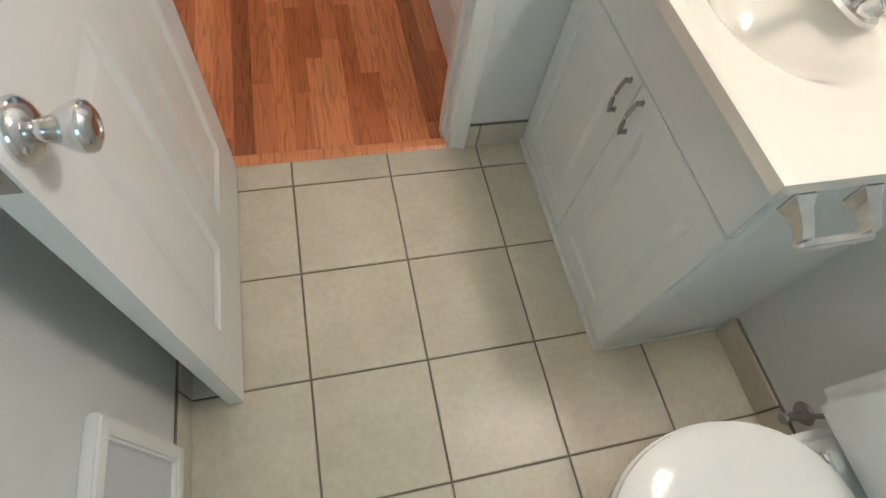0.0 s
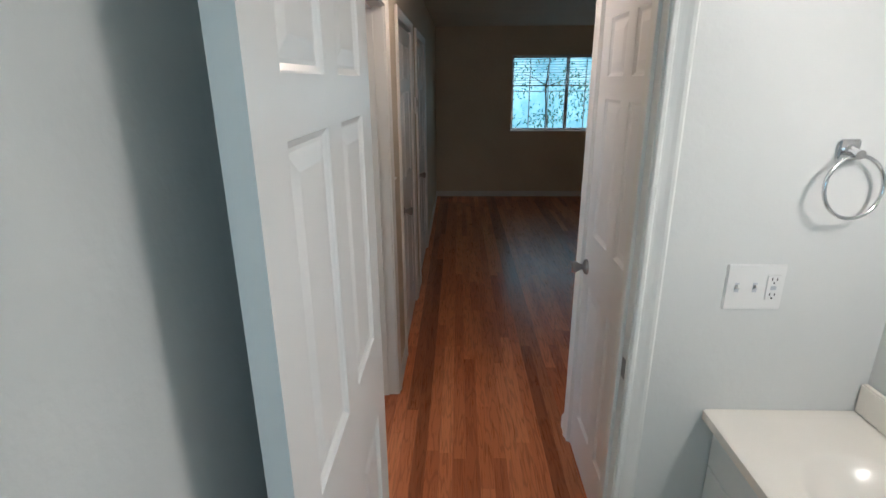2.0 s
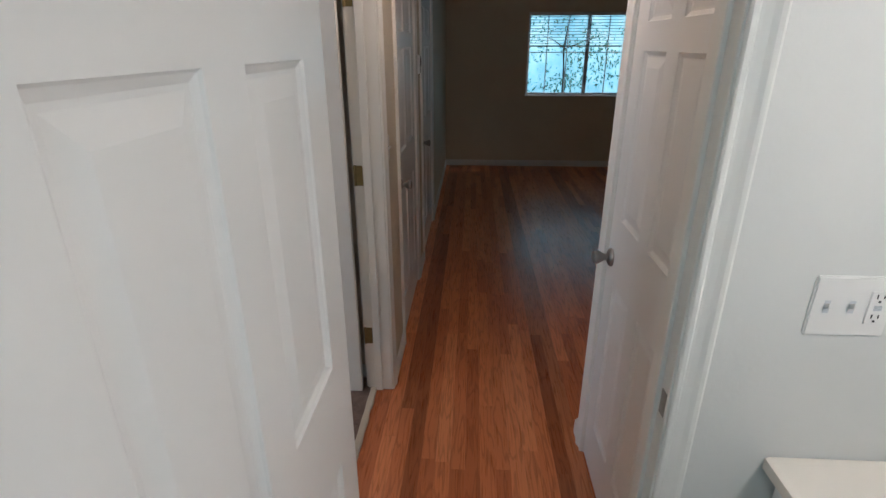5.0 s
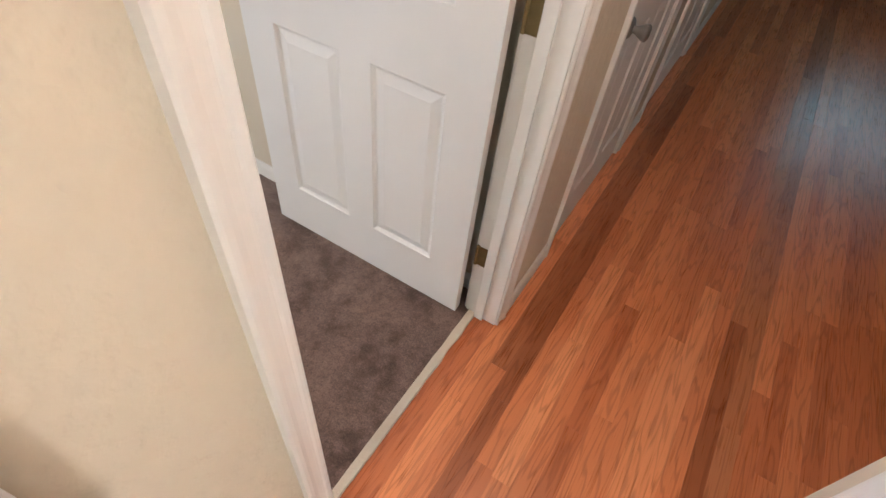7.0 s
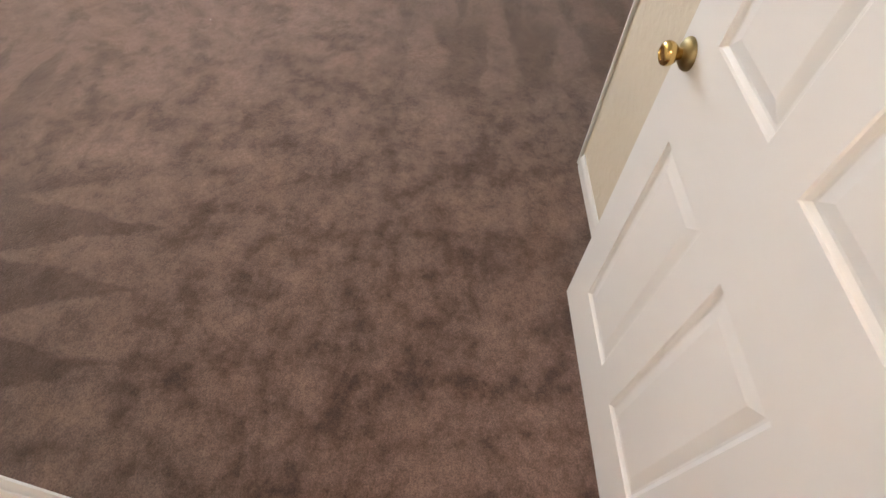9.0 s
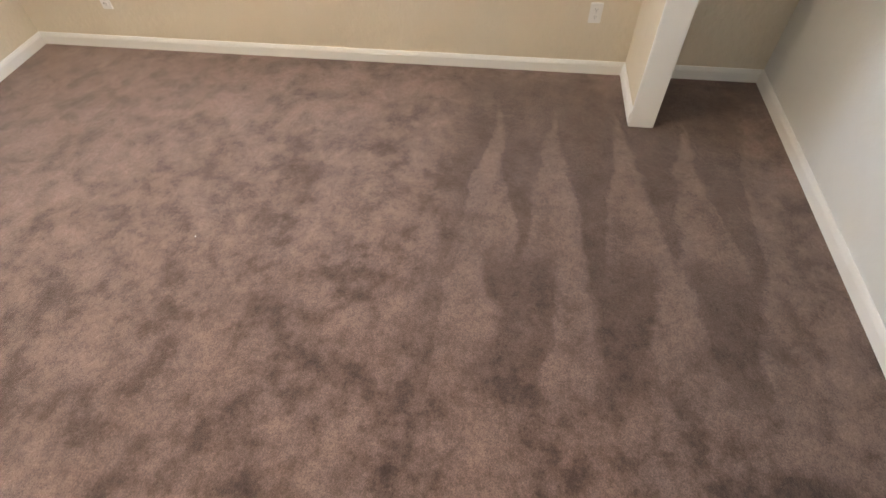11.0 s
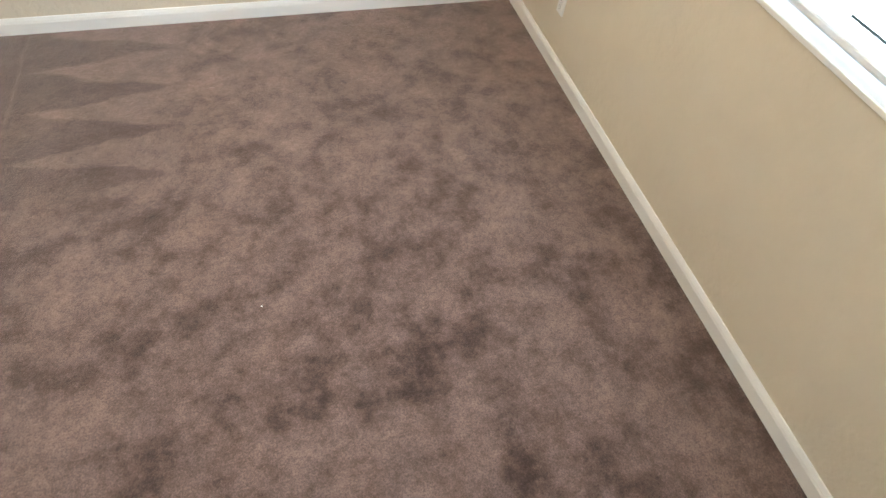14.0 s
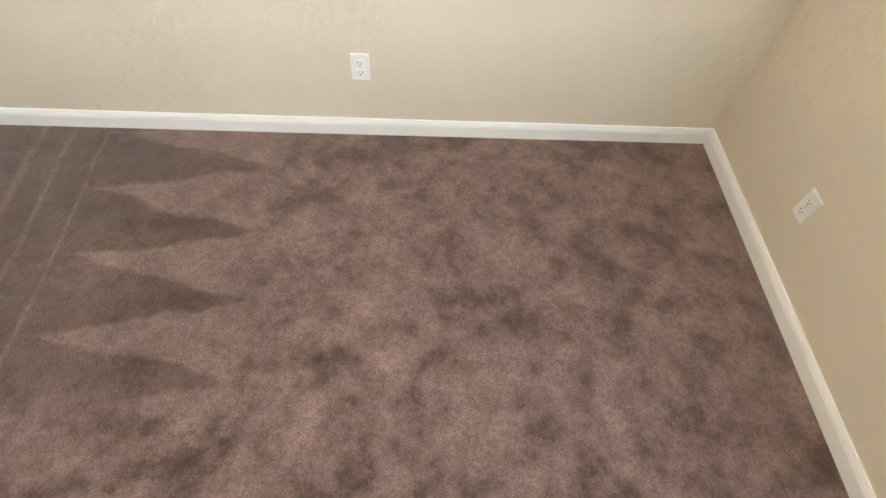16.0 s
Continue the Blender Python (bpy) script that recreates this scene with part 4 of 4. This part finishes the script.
def plate(name, label, category, m, w, h, kinds, group=""):
    """A wall plate with toggles or sockets. Local x across, z up, -y out of the wall."""
    p = thing(name, label, category, m, group)
    bm = bmesh.new()
    box(bm, -w / 2, -0.006, -h / 2, w / 2, 0.004, h / 2, 0.003, 2)
    body = part("cover_plate", bm, PLASTIC, p)
    n = len(kinds)
    for i, k in enumerate(kinds):
        cx = (i - (n - 1) / 2) * 0.046
        if k == "toggle":
            bm = bmesh.new()
            box(bm, cx - 0.0055, -0.0068, -0.013, cx + 0.0055, -0.0055, 0.013)
            part("slot", bm, GREY_PLASTIC, p)
            bm = bmesh.new()
            rows = [[bm.verts.new((cx + sx * 0.0042, y, zc + sz * 0.005)) for sx, sz in ((-1, -1), (1, -1), (1, 1), (-1, 1))] for y, zc in ((-0.006, 0.001), (-0.018, 0.008))]
            for j in range(4):
                bm.faces.new([rows[0][j], rows[0][(j + 1) % 4], rows[1][(j + 1) % 4], rows[1][j]])
            bm.faces.new(rows[1])
            part("toggle", bm, PLASTIC, p)
        if k == "gfci":
            bm = bmesh.new()
            box(bm, cx - 0.017, -0.0085, -0.034, cx + 0.017, -0.005, 0.034, 0.001)
            part("socket_face", bm, PLASTIC, p)
            bm = bmesh.new()
            box(bm, cx - 0.007, -0.0105, -0.005, cx + 0.007, -0.008, -0.0005, 0.0005)
            box(bm, cx - 0.007, -0.0105, 0.0005, cx + 0.007, -0.008, 0.005, 0.0005)
            part("button", bm, GREY_PLASTIC, p)
            for z in (0.021, -0.021):
                sockets(p, cx, z, -0.009)
        if k == "duplex":
            for z in (0.0195, -0.0195):
                part("socket_face", loft(bmesh.new(), [oval_z(cx, z, 0.0172, -0.006), oval_z(cx, z, 0.0172, -0.0085), oval_z(cx, z, 0.0155, -0.0092)]), PLASTIC, p)
                sockets(p, cx, z, -0.0095)
            part("screw", lathe(bmesh.new(), [(0, 0.0075), (0.003, 0.007), (0.0035, 0.005)], pose(cx, 0, 0, 90), 10), GREY_PLASTIC, p)
    return p


def oval_z(cx, cz, r, y, n=20):
    return [(cx + r * math.cos(2 * math.pi * i / n), y, cz + max(-0.0135, min(0.0135, r * math.sin(2 * math.pi * i / n)))) for i in range(n)]


def sockets(p, cx, z, y):
    bm = bmesh.new()
    box(bm, cx - 0.0072, y - 0.0004, z - 0.001, cx - 0.0052, y + 0.001, z + 0.0075)
    box(bm, cx + 0.0052, y - 0.0004, z - 0.0005, cx + 0.0072, y + 0.001, z + 0.0065)
    box(bm, cx - 0.002, y - 0.0004, z - 0.009, cx + 0.002, y + 0.001, z - 0.005)
    part("slot", bm, DARK, p)


plate("light_switch", "white three-gang wall plate with two toggles and a socket", "light switch", pose(0.508, BY, 1.193), 0.150, 0.126, ("toggle", "toggle", "gfci"))

# ---- hall things ----
plate("light_switch", "white single light switch on the hall wall", "light switch", pose(BL, 1.50, 1.22, 0, 0, 90), 0.07, 0.115, ("toggle",))
thermostat = thing("thermostat", "small dark-faced thermostat on the hall wall", "thermostat")
bm = bmesh.new()
box(bm, BL, 2.86, 1.47, BL + 0.022, 2.94, 1.59, 0.005, 2)
part("case", bm, PLASTIC, thermostat)
bm = bmesh.new()
box(bm, BL + 0.022, 2.875, 1.52, BL + 0.0235, 2.925, 1.575)
part("display", bm, DARK, thermostat)
hatch = thing("attic_hatch", "white framed attic hatch in the hall ceiling", "attic hatch", kind="structure")
bm = bmesh.new()
box(bm, -0.36, 1.36, H - 0.008, 0.10, 1.90, H - 0.001)
part("panel", bm, TRIM, hatch)
bm = bmesh.new()
for a in ((-0.42, 1.30, 0.16, 1.36), (-0.42, 1.90, 0.16, 1.96), (-0.42, 1.36, -0.36, 1.90), (0.10, 1.36, 0.16, 1.90)):
    box(bm, a[0], a[1], H - 0.018, a[2], a[3], H - 0.001, 0.004)
part("frame", bm, TRIM, hatch)
globe = thing("ceiling_globe_light", "glowing white globe light on the hall ceiling", "ceiling light")
gx, gy = -0.17, 1.17
part("base", lathe(bmesh.new(), [(0, 0), (0.062, 0), (0.062, -0.012), (0.050, -0.022), (0.048, -0.03), (0, -0.03)], pose(gx, gy, H)), BRASS, globe, "brass ceiling base", True)
part("shade", lathe(bmesh.new(), [(0.044, -0.026), (0.050, -0.040), (0.072, -0.058), (0.086, -0.085), (0.090, -0.112), (0.083, -0.142), (0.066, -0.168), (0.040, -0.186), (0.0, -0.194)], pose(gx, gy, H), 32), GLOW, globe, "glowing opal glass shade", True)
detector = thing("smoke_detector", "round white smoke detector on the hall ceiling", "smoke detector")
part("base", lathe(bmesh.new(), [(0, 0), (0.065, 0), (0.065, -0.012), (0.058, -0.016), (0, -0.016)], pose(-0.20, 2.38, H)), PLASTIC, detector, smooth=True)
part("cover", lathe(bmesh.new(), [(0.054, -0.014), (0.052, -0.028), (0.040, -0.036), (0.0, -0.038)], pose(-0.20, 2.38, H)), PLASTIC, detector, smooth=True)

# ---- bedroom things ----
plate("wall_outlet", "white duplex outlet on the plain beige wall", "outlet", pose(-3.327, SY, 0.318, 0, 0, 180), 0.064, 0.106, ("duplex",), "bedroom outlets")
plate("wall_outlet", "white duplex outlet under the window wall's far end", "outlet", pose(FX, -1.517, 0.302, 0, 0, 90), 0.064, 0.106, ("duplex",), "bedroom outlets")
plate("wall_outlet", "white duplex outlet beside the closet stub wall", "outlet", pose(FX, 1.247, 0.350, 0, 0, 90), 0.064, 0.106, ("duplex",), "bedroom outlets")
# frayed pale binder where carpet meets laminate
bm = bmesh.new()
rows = []
for i in range(61):
    y = B0 + 0.001 + (B1 - B0 - 0.002) * i / 60
    w = 0.017 + 0.006 * noise.noise(Vector((0, y * 14, 0)))
    rows.append([bm.verts.new(p) for p in ((RX + 0.018, y, 0.0), (RX + 0.021 - w * 0.4, y, 0.015), (RX + 0.024 + w, y, 0.011 + 0.002 * noise.noise(Vector((3, y * 30, 0)))), (RX + 0.027 + w, y, -0.001))])
for a, b in zip(rows, rows[1:]):
    for k in range(3):
        bm.faces.new([a[k], b[k], b[k + 1], a[k + 1]])
structure("carpet_edge_strip", bm, STRIP, "pale frayed strip between carpet and laminate", "trim")
lint = thing("lint_speck", "tiny white lint speck lying on the carpet", "lint")
part("fluff", lathe(bmesh.new(), [(0, 0.004), (0.002, 0.0045), (0.0028, 0.006), (0.001, 0.0075), (0, 0.0075)], pose(-3.28, -0.42, 0.006), 8), PLASTIC, lint)

# ---- garden outside the living room ----


def tree(x, y, height, seed, label):
    rng = random.Random(seed)
    t = thing("garden_tree", label, "tree", group="garden trees")
    bm = bmesh.new()
    tube(bm, [(x, y, -0.3), (x + 0.03, y, height * 0.3), (x - 0.02, y + 0.05, height * 0.6), (x + 0.05, y, height * 0.9)], [0.05, 0.042, 0.028, 0.012], 9)
    for i in range(2):
        a, z = rng.uniform(0, 6.28), height * rng.uniform(0.25, 0.75)
        r = rng.uniform(0.5, 1.1)
        tube(bm, [(x, y, z), (x + 0.5 * r * math.cos(a), y + 0.5 * r * math.sin(a), z + 0.2), (x + r * math.cos(a), y + r * math.sin(a), z + 0.3)], [0.016, 0.010, 0.004], 6)
    part("trunk", bm, BARK, t)
    bm = bmesh.new()
    for i in range(40):
        a, rad = rng.uniform(0, 6.28), 1.25 * math.sqrt(rng.random())
        c = Vector((x + rad * math.cos(a), y + rad * math.sin(a), height * rng.uniform(0.12, 1.05)))
        for k in range(24):
            p = c + Vector((rng.gauss(0, 0.16), rng.gauss(0, 0.16), rng.gauss(0, 0.13)))
            q = Euler((rng.uniform(0, 6.28), rng.uniform(0, 6.28), rng.uniform(0, 6.28))).to_matrix()
            s = rng.uniform(0.03, 0.07)
            pts = [p + q @ Vector(v) * s for v in ((-1, 0, 0), (0, -0.42, 0.1), (1, 0, 0), (0, 0.42, 0.1))]
            bm.faces.new([bm.verts.new(v) for v in pts])
    part("crown", bm, LEAF, t)


for n, (tx, ty, th) in enumerate(((-0.4, 11.6, 2.6), (1.9, 12.2, 2.5), (4.2, 11.7, 2.8))):
    tree(tx, ty, th, 4 + n, "leafy garden tree outside the living room window")
bm = bmesh.new()
bm.faces.new([bm.verts.new(p) for p in ((-9, 14, -0.25), (14, 14, -0.25), (14, 14, 9), (-9, 14, 9))])
structure("backdrop", bm, HAZE, "bright hazy sky beyond the garden", "backdrop")

# ---- floor pieces ----
S = 0.308


def slab_mesh(name, w, d, h, edge, material):
    """A tile or strip lying with its top at z = 0, centred, with eased top edges."""
    x, y = w / 2, d / 2
    vs = [(-x, -y, -h), (x, -y, -h), (x, y, -h), (-x, y, -h), (-x, -y, -edge), (x, -y, -edge), (x, y, -edge), (-x, y, -edge),
          (-x + edge, -y + edge, 0), (x - edge, -y + edge, 0), (x - edge, y - edge, 0), (-x + edge, y - edge, 0)]
    fs = [(8, 9, 10, 11)] + [(a, (a + 1) % 4, (a + 1) % 4 + 4, a + 4) for a in range(4)] + [(a + 4, (a + 1) % 4 + 4, (a + 1) % 4 + 8, a + 8) for a in range(4)]
    me = bpy.data.meshes.new(name)
    me.from_pydata(vs, [], fs)
    me.materials.append(material)
    return me


MESHES = {}


def piece(name, parent, w, d, h, edge, material, m):
    key = (name, material.name, round(w, 3), round(d, 3))
    if key not in MESHES:
        MESHES[key] = slab_mesh(name, w, d, h, edge, material)
    ob = new(name, MESHES[key])
    ob.parent, ob.matrix_local = parent, m
    return ob


G = 0.0055
rng = random.Random(2)
for i in range(-3, 4):
    for j in range(-2, 8):
        x0, x1 = max(BL + 0.002, (i - 1) * S + G / 2), min(BR - 0.002, i * S - G / 2)
        y1, y0 = min(BY - 0.002, -(j - 1) * S - G / 2), max(BACK + 0.002, -j * S + G / 2)
        if x1 - x0 > 0.02 and y1 - y0 > 0.02:
            piece("tile", floor_bath, x1 - x0, y1 - y0, 0.008, 0.0016, TILE, pose((x0 + x1) / 2, (y0 + y1) / 2, rng.uniform(-0.0004, 0.0004), rng.uniform(-0.1, 0.1), rng.uniform(-0.1, 0.1)))
# tile skirting
skirting = thing("tile_baseboard", "beige ceramic tile skirting round the bathroom", "baseboard", kind="structure")
bm = bmesh.new()
box(bm, BL + 0.003, BACK, 0, BL + 0.0075, BY, 0.102)
box(bm, BR - 0.005, BACK, 0, BR, VY - 0.008, 0.102)
box(bm, 0.268, BY - 0.005, 0, VF, BY, 0.102)
part("grout_bed", bm, GROUT, skirting)
for j in range(-1, 8):
    y1, y0 = min(BY - 0.012, -(j - 1) * S - G / 2), max(BACK + 0.002, -j * S + G / 2)
    if y1 - y0 > 0.03:
        piece("skirting_tile", skirting, 0.094, y1 - y0, 0.008, 0.002, TILE, pose(BL + 0.012, (y0 + y1) / 2, 0.049, 0, 90, 0))
        y1 = min(y1, VY - 0.01)
        if y1 - y0 > 0.03:
            piece("skirting_tile", skirting, 0.094, y1 - y0, 0.008, 0.002, TILE, pose(BR - 0.011, (y0 + y1) / 2, 0.049, 0, -90, 0))
for x0, x1 in ((0.270, S - G / 2), (S + G / 2, VF - 0.007)):
    piece("skirting_tile", skirting, x1 - x0, 0.094, 0.008, 0.002, TILE, pose((x0 + x1) / 2, BY - 0.011, 0.049, 90, 0, 0))
# threshold
bm = bmesh.new()
loft(bm, [[(x, y, z) for y, z in ((BY - 0.006, -0.004), (BY - 0.006, 0.002), (BY + 0.004, 0.008), (BY + 0.026, 0.008), (BY + 0.038, 0.001), (BY + 0.038, -0.004))] for x in (JL, JR)])
structure("threshold", bm, WOOD, "red oak reducer strip in the bathroom doorway", "threshold")
# strips of laminate
SW = 0.0635
far_v, far_f, far_m = [], [], []
rng = random.Random(11)


def strip(x0, x1, y0, y1, single, dark=False):
    if single:
        piece("plank", floor_hall, x1 - x0, y1 - y0, 0.010, 0.0005, WOOD_DARK if dark else WOOD, pose((x0 + x1) / 2, (y0 + y1) / 2, 0))
        return
    n = len(far_v)
    far_m.extend([int(dark)] * 5)
    e = 0.0005
    far_v.extend([(x0, y0, -0.003), (x1, y0, -0.003), (x1, y1, -0.003), (x0, y1, -0.003), (x0 + e, y0 + e, 0), (x1 - e, y0 + e, 0), (x1 - e, y1 - e, 0), (x0 + e, y1 - e, 0)])
    far_f.extend([(n + 4, n + 5, n + 6, n + 7)] + [(n + a, n + (a + 1) % 4, n + (a + 1) % 4 + 4, n + a + 4) for a in range(4)])


LENGTHS = (0.45, 0.6, 0.75, 0.9, 1.1, 1.25)
k = 0
while BL + k * SW < 4.0:
    x0 = BL + k * SW
    x1 = min(x0 + SW, 4.0)
    door = x0 > JL - SW and x1 < JR + SW
    y = BY + 0.036 if door else HY
    if x0 >= HR - SW * 0.5:
        y = HEND
    c0, c1 = (max(x0, JL), min(x1, JR)) if door else (x0, x1)
    first = True
    while y < FAR - 1e-4:
        step = rng.choice(LENGTHS) * (rng.uniform(0.3, 1.0) if first else 1.0)
        y2 = min(y + step, FAR)
        if FAR - y2 < 0.08:
            y2 = FAR
        single = x0 < 0.9 and y2 < 4.2
        dark = rng.random() < (0.88 if k % 11 in (1, 2) else 0.0)
        if door and y < HY and (c0 > x0 or c1 < x1):
            strip(c0, c1, y, HY, single, dark)
            y2 = max(y2, HY + 0.1)
            strip(x0, x1, HY, y2, single, dark)
        else:
            strip(x0, x1, y, y2, single, dark)
        y, first = y2, False
    k += 1
for x0, x1 in ((RX + 0.033, RX + 0.080), (RX + 0.080, BL)):
    y = B0
    while y < B1 - 1e-4:
        y2 = min(y + rng.choice(LENGTHS), B1)
        if B1 - y2 < 0.1:
            y2 = B1
        strip(x0, x1, y, y2, True)
        y = y2
for y0, y1 in ((D20, D21), (D30, D31)):
    strip(BL - 0.06, BL, y0, y1, True)
strip(HR, HR + 0.06, C0, C1, True)
me = bpy.data.meshes.new("far_planks")
me.from_pydata(far_v, [], far_f)
me.materials.append(WOOD_FAR)
me.materials.append(WOOD_DARK_FAR)
me.polygons.foreach_set("material_index", far_m)
rest = new("far_planks", me)
rest.parent = floor_hall
tagged(rest, kind="stuff")
